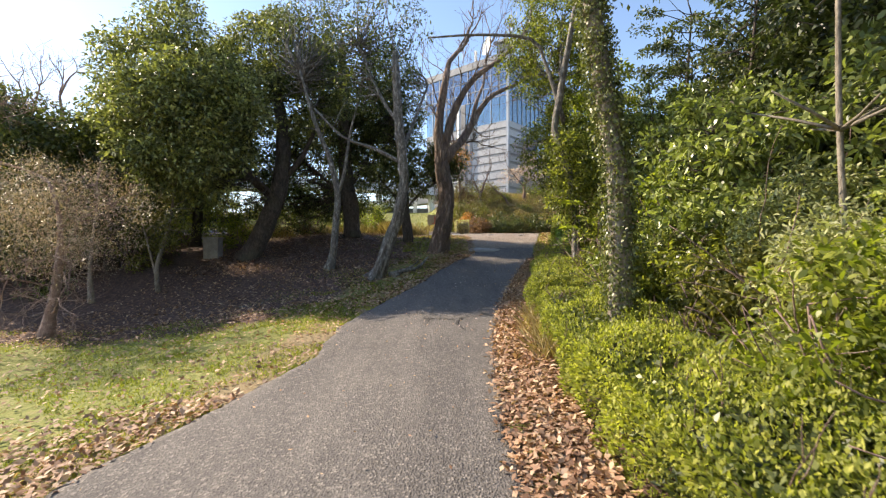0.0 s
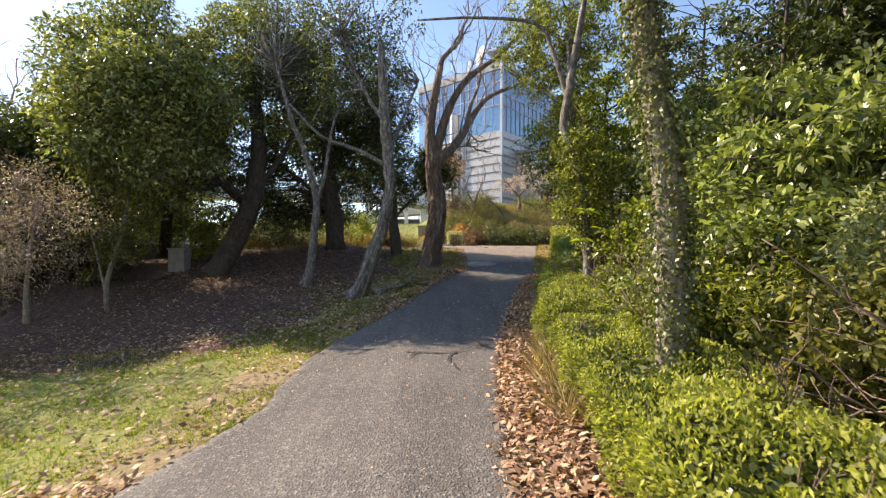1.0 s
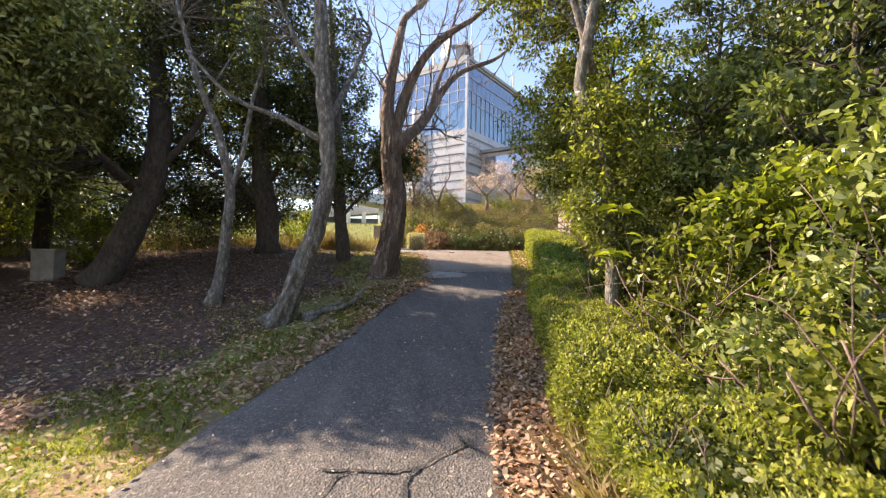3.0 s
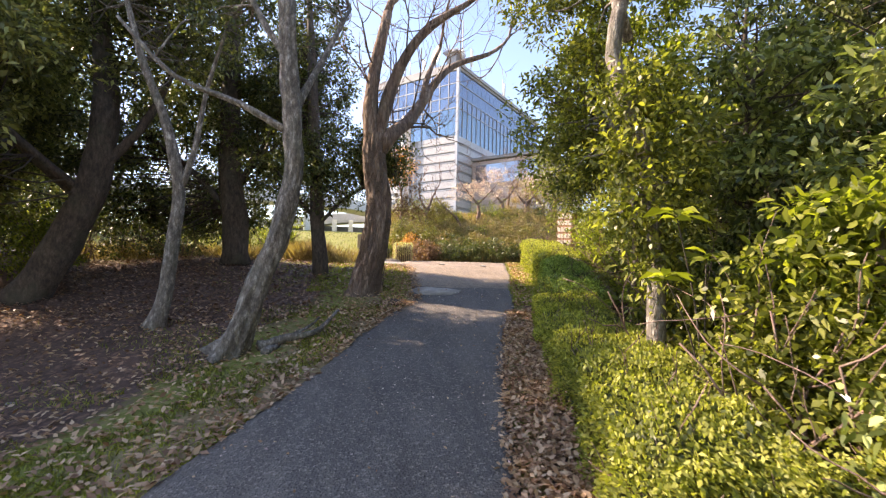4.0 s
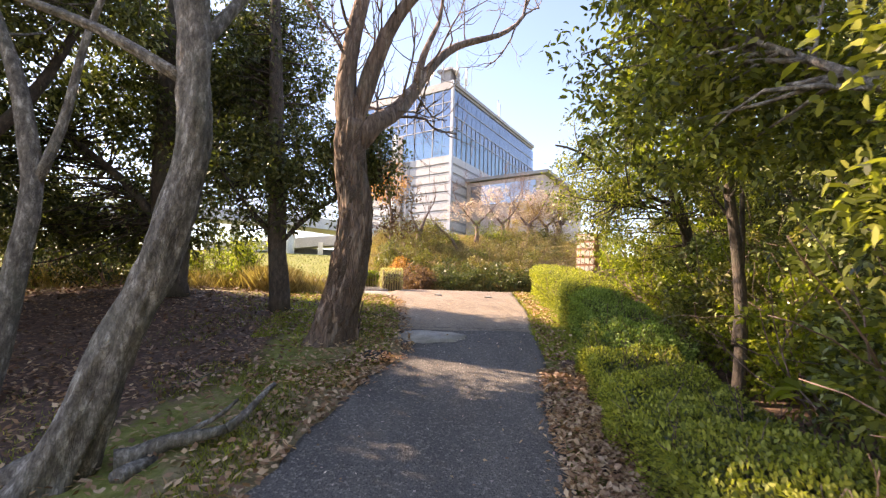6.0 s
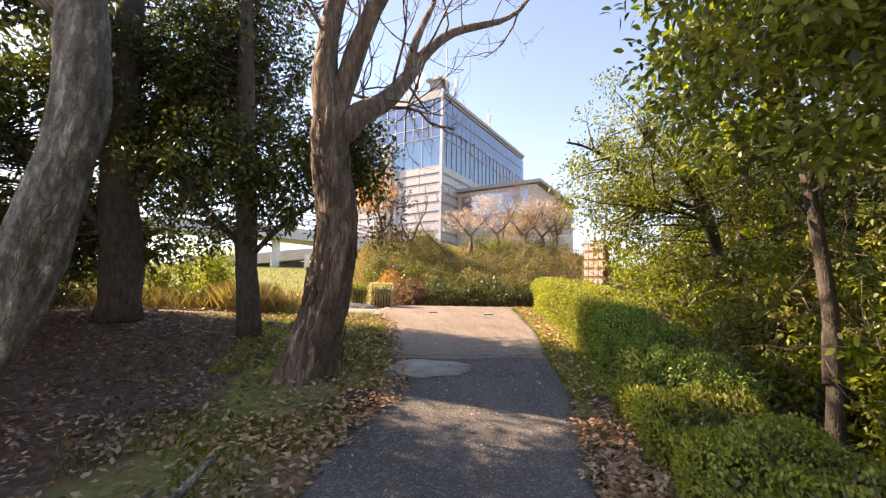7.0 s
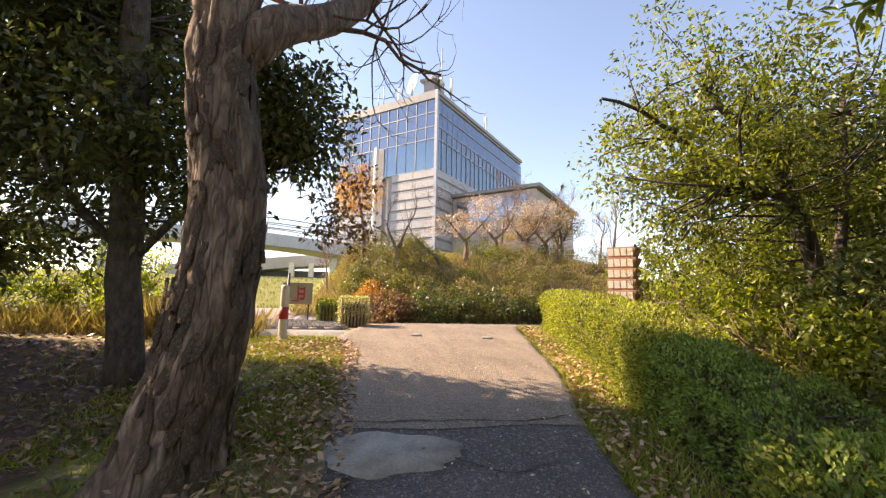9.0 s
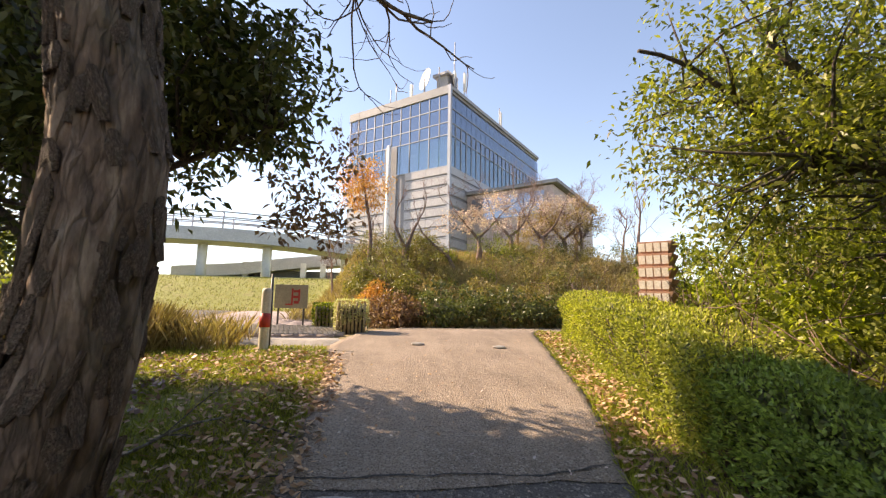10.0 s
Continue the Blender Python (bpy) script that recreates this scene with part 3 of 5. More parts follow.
def walkway():
    w = thing("raised_walkway", "pale grey curved concrete footbridge on round piers with railings", "footbridge")
    line = [(-30, 47, 7.6), (-18, 44.6, 7.5), (-10, 43.6, 7.3), (-4, 44.6, 7.1), (0, 47.5, 6.9), (3, 52, 6.8)]
    s = Shape()
    p, n = arc_band(s, line, 2.6, 0.0, 0.85)
    part("deck", s, PARAPET_PALE, w, "pale grey concrete deck edge", False)
    for sgn in (1, -1):
        for z in (1.25, 1.6, 1.95):
            part("rail", Shape().tube(p + sgn * n * 0.95 + np.array([0, 0, z]), 0.045, 6), MULLION, w)
        for i in range(0, len(p), 3):
            q = p[i] + sgn * n[i] * 0.95
            part("baluster", Shape().tube([q + np.array([0, 0, z]) for z in (0.8, 1.4, 1.98)], 0.05, 6), MULLION, w)
    for x, y in ((-24, 45.6), (-16, 44.2), (-10.4, 43.7), (-6.3, 44.0), (-1.2, 46.4)):
        z = float(land(x, y))
        part("pier", Shape().tube([(x, y, z - 0.5), (x, y, z + 1), (x, y, 7.2)], 0.32, 16), WHITE, w, "round white pier")
    s = Shape()
    p, n = arc_band(s, [(-14, 49, 5.6), (-9, 49, 6.0), (-5, 49.3, 6.6), (2, 50.5, 7.4)], 2.4, -0.4, 0.5)
    part("ramp", s, PARAPET_PALE, w, "sloping lower ramp", False)
    part("ramp_wall", Shape().box(-11, 49.6, 4.2, 2, 49.9, 6.1), JOINT, w, "grey wall under the ramp", False)
    for x in (-8.8, -4.5, -3.0):
        part("pier", Shape().box(x - 0.2, 48.0, 3.5, x + 0.2, 48.4, 6.6), WHITE, w, "", False)


walkway()


# ---------------------------------------------------------------- trees
def twigs_to(s, anchors, C, r0=0.018, share=0.6):
    """Thin branches that carry the leaf clumps."""
    A = np.array(anchors, float)
    for c in C:
        if RNG.random() > share:
            continue
        d = np.linalg.norm(A - c, axis=1) + np.maximum(A[:, 2] - c[2], 0) * 1.5
        a = A[int(np.argmin(d + RNG.uniform(0, 0.8, len(A))))]
        m = (a + c) / 2 + RNG.normal(0, 0.12, 3) * np.linalg.norm(c - a)
        s.tube(smooth_line([a, m, c], 0.5), np.linspace(r0, r0 * 0.3, len(smooth_line([a, m, c], 0.5))), 4)


def leafy_tree(name, label, trunk, radii, crown, leaf, bark, limbs=(), leaf_size=(0.09, 0.04), clumps=160, per=150, clump_r=0.42,
               category="tree", group="", twig=0.018, flare=0.25, hollow=0.45, shell=0.4, wob=0.2, sides=12, twig_share=0.6, step_len=0.25, ridge=0.0, fine=False, flat=0.7):
    """A tree in leaf. trunk: points; crown: list of (centre, radii, share of the clumps)."""
    t = thing(name, label, category, group)
    base = np.array(trunk[0], float)
    base[2] = float(land(base[0], base[1])) - 0.05
    t.location = base
    line = smooth_line([base] + [np.array(p, float) for p in trunk[1:]], step_len)
    rr = np.interp(np.linspace(0, 1, len(line)), np.linspace(0, 1, len(radii)), radii)
    part("trunk", Shape().tube(line - base, rr, sides, wob, base[0], 4.0, flare, ridge), bark, t)
    anchors = [p for p in line[len(line) // 3:]]
    for pts, r in limbs:
        q = smooth_line(pts, 0.25)
        part("limb", Shape().tube(q - base, np.linspace(r, r * 0.4, len(q)), max(6, sides - 4), wob, r * 10), bark, t)
        anchors += list(q[1:])
    if crown:
        C = np.vstack([ellipsoid_points(int(clumps * share), c, r, shell) for c, r, share in crown])
        C = C[C[:, 2] > land(C[:, 0], C[:, 1]) + 0.25]
        R = RNG.uniform(0.6, 1.35, len(C)) * clump_r
        s = Shape()
        twigs_to(s, anchors, C, twig, twig_share)
        if s.v:
            s.v = [tuple(np.array(q) - base) for q in s.v]
            tagged(part("twig_growth", s, bark, t), kind="stuff")
        V = clump_leaves(C, R, per, *leaf_size, hollow=hollow, fine=fine, flat=flat)
        cr = new("crown", quads_mesh("crown", V - base, leaf))
        cr.parent = t
    return t


def bare_tree(name, label, base, stems, bark, depth=3, kids=4, group="", spread=0.7, rise=0.12, twig_len=1.0):
    """A leafless tree: stems are (points, thick end, thin end)."""
    t = thing(name, label, "tree", group)
    b = np.array(base, float)
    t.location = b
    for k, (pts, r0, r1) in enumerate(stems):
        stout = k == 0 and r0 > 0.25
        q = smooth_line(pts, 0.04 if stout else 0.22)
        rr = np.linspace(r0, r1, len(q))
        if stout:
            rr = rr * (1 + 0.75 * np.exp(-np.arange(len(q)) * 0.04 / 0.22))
        part("trunk" if k == 0 else "limb", Shape().tube(q - b, rr, 72 if stout else 14 if r0 > 0.12 else 9, 0.22, k + 1.0, 4.0, 0.0 if stout else 0.5 if k == 0 else 0, 0.022 if stout else 0), bark, t)
        if k or len(stems) == 1:
            s = Shape()
            for i in range(2, len(q), 2):
                d = unit(unit(q[i] - q[i - 1]) * 0.6 + RNG.normal(0, spread, 3))
                grow(s, q[i] - b, d, twig_len * RNG.uniform(0.5, 1.1), rr[i] * 0.17 + 0.004, depth - 1, 0.4, kids, rise, 6, spread)
            d = unit(q[-1] - q[-2])
            grow(s, q[-1] - b, d, twig_len * 1.1, r1, depth, 0.4, kids, rise, 6, spread)
            tagged(part("branching", s, bark, t), kind="stuff")
    return t


def at_y(y, *xz):
    return [(x, y, z) for x, z in xz]


# the large leafless tree with flaking bark beside the path
bare_tree("leafless_tree", "large leaning leafless tree with flaky brown bark beside the path", (-0.16, 14.3, float(land(-0.16, 14.3)) - 0.1), [
    ([(-0.16, 14.3, 1.3), (-0.1, 14.3, 1.7), (0.0, 14.3, 2.3), (0.08, 14.3, 3.0), (0.07, 14.3, 3.5), (-0.02, 14.3, 4.14), (-0.04, 14.3, 4.75)], 0.28, 0.2),
    ([(-0.05, 14.3, 4.5), (-0.14, 14.25, 5.12), (-0.07, 14.3, 6.13), (0.15, 14.4, 7.4)], 0.17, 0.09),
    ([(-0.02, 14.3, 4.6), (0.27, 14.3, 5.71), (0.57, 14.2, 6.41), (1.05, 14.1, 7.03), (1.78, 14.0, 7.52)], 0.15, 0.06),
    ([(0.0, 14.3, 4.4), (0.28, 14.45, 4.8), (0.62, 14.9, 5.21), (0.96, 15.3, 5.81), (1.27, 15.6, 6.43), (1.8, 15.9, 7.08), (2.72, 16.1, 7.56)], 0.17, 0.05),
    ([(0.96, 15.3, 5.75), (1.12, 15.4, 6.55), (1.4, 15.5, 7.3)], 0.085, 0.04)],
    BARK_BROWN, 3, 4, twig_len=1.5, rise=0.15)

def bark_plate_mesh(seed):
    r = random.Random(seed)
    s = Shape()
    w, h = 0.5, 0.5
    rows = []
    for j in range(5):
        v = -h + 2 * h * j / 4
        e = w * (1 - 0.5 * abs(v / h) ** 2) * r.uniform(0.75, 1.1)
        rows.append([(-e, v, -0.05), (r.uniform(-0.1, 0.1), v, 0.12 * r.uniform(0.6, 1.2)), (e, v, -0.05)])
    verts = [q for row in rows for q in row] + [(x, y, z - 0.16) for row in rows for x, y, z in row]
    f = []
    for j in range(4):
        for i in range(2):
            k = j * 3 + i
            f += [(k, k + 1, k + 4, k + 3), (k + 15, k + 18, k + 19, k + 16)]
        f += [(j * 3, j * 3 + 3, j * 3 + 18, j * 3 + 15), (j * 3 + 2, j * 3 + 17, j * 3 + 20, j * 3 + 5)]
    s.add(verts, f)
    s.smooth = False
    return s.mesh("bark_plate", BARK_BROWN)


plates = [bark_plate_mesh(k) for k in range(5)]
big = bpy.data.objects["leafless_tree"]
axis_line = smooth_line([(-0.16, 14.3, 1.3), (-0.1, 14.3, 1.7), (0.0, 14.3, 2.3), (0.08, 14.3, 3.0), (0.07, 14.3, 3.5), (-0.02, 14.3, 4.14), (-0.04, 14.3, 4.75)], 0.04)
girth = np.linspace(0.28, 0.2, len(axis_line)) * (1 + 0.75 * np.exp(-np.arange(len(axis_line)) * 0.04 / 0.22))
for k in range(260):
    i = random.randrange(8, len(axis_line) - 6)
    a = random.uniform(0, 2 * math.pi)
    along = Vector(axis_line[i + 1] - axis_line[i]).normalized()
    out = Vector((math.cos(a), math.sin(a), 0))
    out = (out - along * out.dot(along)).normalized()
    m = Matrix((out.cross(along) * -1, along, out)).transposed()
    ob = new("bark_plate", plates[k % 5])
    ob.parent = big
    ob.matrix_local = Matrix.Translation(Vector(axis_line[i]) - Vector(big.location) + out * (girth[i] * random.uniform(0.98, 1.12))) @ m.to_4x4() @ pose(0, 0, 0, random.uniform(-9, 4), random.uniform(-8, 8), random.uniform(-14, 14)) @ Matrix.Diagonal((random.uniform(0.05, 0.11), random.uniform(0.12, 0.3), 0.07, 1))

# grey leaning tree, thin forked tree, heavy leaning tree
leafy_tree("leaning_tree", "slender leaning tree with pale grey furrowed bark", at_y(11.15, (-1.72, 0.8), (-1.55, 1.15), (-1.38, 1.71), (-1.12, 2.45), (-0.98, 3.25), (-1.02, 3.98), (-1.1, 4.7), (-1.2, 6.5)),
           (0.17, 0.13, 0.12, 0.115, 0.11, 0.1, 0.06), [((-1.9, 12.1, 7.1), (1.5, 1.2, 1.9), 1)], LEAF_DARK, BARK_GREY,
           [(at_y(11.15, (-1.03, 3.75), (-1.7, 4.1), (-2.5, 4.4), (-3.2, 5.1)), 0.05), ([(-1.02, 11.15, 4.0), (-0.75, 11.6, 4.9), (-0.4, 12.0, 6.0)], 0.06),
            ([(-1.1, 11.15, 4.7), (-1.6, 11.3, 5.5), (-2.2, 11.6, 6.9)], 0.045)],
           (0.1, 0.042), 135, 42, 0.36, flare=0.9, wob=0.3, step_len=0.05, sides=40, twig_share=0.9, ridge=0.01)
leafy_tree("forked_tree", "thin forked tree with smooth brown bark", at_y(12.5, (-3.2, 1.0), (-3.08, 1.4), (-2.98, 2.5), (-2.94, 3.17), (-3.2, 4.2), (-3.6, 5.2), (-4.0, 6.6)),
           (0.13, 0.1, 0.09, 0.08, 0.06, 0.05, 0.03), [((-3.8, 13.7, 7.4), (1.8, 1.2, 2.2), 1)], LEAF_DARK, BARK_GREY,
           [(at_y(12.5, (-2.94, 3.1), (-2.75, 3.75), (-2.6, 4.8), (-2.3, 6.0)), 0.055)], (0.1, 0.042), 190, 50, 0.38, flare=0.6, twig_share=0.9)
leafy_tree("evergreen_tree", "heavy leaning evergreen with a broad dense crown", at_y(14.3, (-6.35, 1.2), (-6.1, 1.5), (-5.68, 2.35), (-5.28, 3.4), (-5.1, 5.0), (-5.4, 7.4)),
           (0.34, 0.28, 0.25, 0.22, 0.17, 0.1), [((-8.1, 13.4, 6.1), (2.0, 1.9, 2.85), 0.38), ((-5.7, 14.7, 7.2), (2.5, 1.4, 2.3), 0.32), ((-6.7, 11.7, 4.9), (1.9, 1.2, 1.85), 0.34)], LEAF_CAMPHOR, BARK_DARK,
           [([(-5.4, 14.3, 3.2), (-6.6, 13.9, 4.4), (-7.9, 13.5, 6.0)], 0.13), ([(-5.25, 14.3, 3.6), (-4.4, 14.4, 4.8), (-3.8, 14.6, 6.6)], 0.1), ([(-5.4, 14.2, 3.3), (-6.0, 13.2, 4.2), (-6.7, 12.4, 5.6)], 0.08)],
           (0.13, 0.058), 350, 200, 0.58, flare=0.3, hollow=0.33, shell=0.33)
leafy_tree("camellia_tree", "dark round evergreen with thick trunk on a mound", at_y(16.8, (-3.4, 2.0), (-3.45, 3.0), (-3.6, 4.02), (-3.7, 6.0), (-3.8, 9.4)), (0.32, 0.26, 0.22, 0.12),
           [((-3.9, 17.5, 6.1), (2.3, 1.2, 2.7), 0.58), ((-6.2, 17.0, 4.6), (2.1, 1.2, 2.1), 0.27), ((-4.6, 17.5, 3.5), (2.6, 0.8, 0.9), 0.15)], LEAF_DARK, BARK_DARK, [([(-3.5, 16.8, 3.2), (-4.4, 16.7, 4.2), (-5.4, 16.6, 5.0)], 0.1), ([(-3.6, 16.8, 3.8), (-2.8, 16.7, 5.0), (-2.4, 16.6, 6.2)], 0.09)],
           (0.12, 0.055), 520, 78, 0.38, hollow=0.5, shell=0.5)
leafy_tree("evergreen_bush_tree", "small dark evergreen with a low crown on a short trunk", at_y(16.1, (-1.24, 1.75), (-1.3, 2.4), (-1.38, 3.2), (-1.5, 4.86), (-1.8, 9.0)), (0.17, 0.15, 0.14, 0.1, 0.04),
           [((-2.0, 16.9, 6.4), (1.4, 0.9, 3.0), 0.6), ((-1.4, 16.0, 4.3), (1.7, 1.0, 1.2), 0.2), ((0.05, 16.0, 4.7), (0.85, 0.8, 0.7), 0.17)], LEAF_DARK, BARK_DARK, [([(-1.35, 16.1, 3.0), (-0.7, 16.0, 3.7), (0.4, 16.0, 4.3)], 0.05), ([(-1.36, 16.1, 3.1), (-2.0, 16.0, 3.8), (-2.6, 16.0, 4.6)], 0.05)],
           (0.1, 0.047), 520, 70, 0.32, hollow=0.5, shell=0.5)
tagged(new("reddening_spray", quads_mesh("reddening_spray", clump_leaves(ellipsoid_points(26, (0.85, 16.0, 3.7), (0.45, 0.4, 0.6)), np.full(26, 0.2), 26, 0.07, 0.035), LEAF_RED)),
       "spray of reddening leaves on the low evergreen", "foliage", kind="stuff")

# small leafless maple on the lawn
g = float(land(-7.75, 8.75))
maple = bare_tree("small_maple", "small leafless reddish maple with a fine spreading crown on the lawn", (-7.75, 8.75, g - 0.05),
                  [([(-7.75, 8.75, g - 0.05), (-7.62, 8.75, g + 0.7), (-7.52, 8.75, g + 1.35), (-7.48, 8.75, g + 1.9), (-7.5, 8.75, g + 2.4)], 0.12, 0.04)], BARK_MAPLE, 4, 5, spread=1.0, rise=0.0, twig_len=2.0)
C = ellipsoid_points(520, (-7.9, 8.75, g + 2.35), (2.3, 1.7, 1.35), 0.55)
spray = new("withered_foliage", quads_mesh("withered_foliage", clump_leaves(C, np.full(520, 0.34), 40, 0.065, 0.011) - np.array(maple.location), LEAF_PINKISH))
spray.parent = maple
bare_tree("sapling", "thin pale-stemmed sapling in the shade", (-8.7, 11.1, float(land(-8.7, 11.1)) - 0.05), [([(-8.7, 11.1, 0.2), (-8.75, 11.1, 1.2), (-8.6, 11.1, 2.6)], 0.07, 0.02)], BARK_PALE, 2, 3, twig_len=0.9)
leafy_tree("sapling", "slender multi-stemmed sapling with pale stems", [(-7.4, 11.65, 0.45), (-7.45, 11.65, 1.1), (-7.1, 11.65, 2.4), (-6.9, 11.65, 3.8)], (0.06, 0.05, 0.03, 0.015),
           [((-7.2, 11.5, 3.0), (0.9, 0.8, 1.5), 1)], LEAF_OLIVE, BARK_PALE, [([(-7.42, 11.65, 0.7), (-7.7, 11.65, 1.8), (-8.0, 11.7, 2.8)], 0.035)], (0.09, 0.035), 60, 60, 0.32)

for x, y, h in ((-25.5, 30, 10.5), (-29, 31, 9.0), (-33, 36, 11.0)):
    g = float(land(x, y))
    bare_tree("bare_tree", "tall leafless tree on the skyline", (x, y, g - 0.1), [([(x, y, g - 0.1), (x + 0.2, y, g + h * 0.4), (x, y, g + h * 0.75)], 0.2, 0.1)], BARK_TWIG, 3, 4, "skyline trees", 0.6, 0.1, 3.0)

# evergreens that close the left side
for x, y, z, rx, rz, n, leaf in ((-9.8, 13.2, 3.6, 1.4, 2.0, 110, LEAF_DARK), (-11.4, 12.3, 3.4, 1.9, 2.6, 150, LEAF_DARK), (-12.5, 15.5, 3.2, 2.2, 2.3, 150, LEAF_OLIVE), (-9.4, 17.0, 5.9, 2.2, 3.0, 240, LEAF_CAMPHOR), (-14.8, 13.5, 2.6, 2.0, 2.6, 130, LEAF_OLIVE), (-17.5, 17, 4.0, 2.8, 3.0, 150, LEAF_DARK),
                           (-16, 25, 4.6, 2.6, 2.4, 130, LEAF_OLIVE), (-20, 11, 2.0, 2.4, 2.6, 130, LEAF_OLIVE), (-24, 22, 5, 4, 4, 150, LEAF_DARK), (-12.5, 19.5, 3.4, 1.8, 1.8, 110, LEAF_DARK), (-30, 34, 6, 5, 4.5, 150, LEAF_DARK), (-20, 36, 6, 3.5, 3, 130, LEAF_OLIVE)):
    g = float(land(x, y))
    leafy_tree("evergreen_tree", "dense dark evergreen at the wood's edge", [(x, y, g), (x + 0.1, y, g + 1.5), (x, y + 0.1, z + 1)], (0.2, 0.16, 0.08),
               [((x, y, z), (rx, rx * 0.85, rz), 1)], leaf, BARK_DARK, (), (0.15, 0.065), int(n * 1.3), 130, 0.62, group="wood edge", twig_share=0.3, hollow=0.4)

# the climbing ivy trunk and its tree
# crown mostly above the view, enlarged to cast shade on the thicket
ivy_tree = leafy_tree("ivy_clad_tree", "tall tree with a trunk wrapped in ivy behind the hedge", at_y(4.8, (1.91, 0.5), (1.9, 1.4), (1.88, 2.27), (1.76, 3.06), (1.64, 3.91), (1.55, 4.6), (1.5, 6.5)),
                      (0.13, 0.12, 0.11, 0.1, 0.095, 0.09, 0.06), [((2.7, 5.3, 6.6), (1.7, 2.3, 1.3), 1)], LEAF_BROAD, BARK_PALE, [([(1.52, 4.8, 5.0), (2.2, 5.4, 5.8), (3.2, 6.0, 6.6)], 0.05), ([(1.52, 4.8, 5.2), (2.0, 4.4, 6.0), (2.9, 4.0, 6.8)], 0.045)], (0.13, 0.05), 200, 90, 0.42)
q = smooth_line(at_y(4.8, (1.91, 0.6), (1.9, 1.4), (1.88, 2.27), (1.76, 3.06), (1.64, 3.91), (1.55, 4.6), (1.5, 5.6)), 0.1)
n = 14000
k = RNG.integers(0, len(q), n)
a = RNG.uniform(0, 2 * np.pi, n)
d = np.stack([np.cos(a), np.sin(a), 0 * a], 1)
V = leaf_quads(q[k] + d * (0.105 + 0.085 * RNG.uniform(0, 1, (n, 1)) ** 2) + RNG.normal(0, 0.03, (n, 3)), unit(d * 0.4 + np.array([0, 0, -0.7]) + RNG.normal(0, 0.5, (n, 3))), 0.033, 0.027, facing=unit(d + RNG.normal(0, 0.6, (n, 3))), fine=True)
ivy = new("ivy", quads_mesh("ivy", V - np.array(ivy_tree.location), LEAF_IVY))
ivy.parent = ivy_tree

second = leafy_tree("smooth_barked_tree", "leaning smooth-barked pale tree with a limb over the path", at_y(8.8, (2.65, 0.8), (2.61, 1.47), (2.59, 2.46), (2.42, 3.3), (2.19, 3.93), (2.3, 4.6), (2.6, 6.4)),
                    (0.085, 0.075, 0.07, 0.07, 0.065, 0.06, 0.035), [((2.6, 10.2, 6.2), (1.3, 1.1, 1.7), 0.55), ((2.75, 10.4, 3.9), (0.95, 0.9, 1.0), 0.35), ((2.55, 8.75, 3.0), (0.5, 0.35, 1.2), 0.19)], LEAF_OLIVE_BRIGHT, BARK_GREY,
                    [(at_y(8.9, (2.4, 4.14), (2.03, 5.32), (1.75, 5.77), (0.74, 5.86), (-0.3, 5.8)), 0.045), ([(2.25, 8.8, 4.3), (2.5, 9.5, 5.3), (2.7, 10.3, 6.8)], 0.05), ([(2.55, 8.8, 2.8), (2.7, 9.6, 3.5), (2.8, 10.4, 4.2)], 0.035), ([(2.4, 9.3, 4.9), (2.0, 9.9, 5.8), (1.8, 10.3, 6.8)], 0.03)],
                    (0.068, 0.027), 380, 90, 0.24, fine=True, twig_share=0.4)

# open multi-stemmed tree further up
leafy_tree("open_crowned_tree", "multi-stemmed tree with an airy yellow-green crown", at_y(15.6, (6.6, 1.7), (6.54, 2.2), (6.51, 3.34), (6.16, 4.43), (5.2, 5.4)), (0.13, 0.11, 0.1, 0.08, 0.03),
           [((5.7, 15.6, 4.9), (2.0, 1.7, 1.8), 0.6), ((4.7, 15.5, 4.2), (1.0, 1.0, 1.1), 0.2), ((7.4, 15.8, 4.4), (1.4, 1.4, 1.9), 0.25)], LEAF_OLIVE_BRIGHT, BARK_DARK,
           [(at_y(15.6, (6.7, 1.8), (6.76, 2.3), (6.93, 3.35), (7.13, 4.16), (7.3, 5.6)), 0.09), (at_y(15.5, (6.3, 4.0), (5.2, 4.4), (4.2, 5.0), (3.7, 5.1)), 0.045),
            ([(6.5, 15.6, 3.4), (5.7, 15.0, 3.8), (4.6, 14.8, 3.9)], 0.035)], (0.075, 0.032), 310, 80, 0.36, shell=0.55)

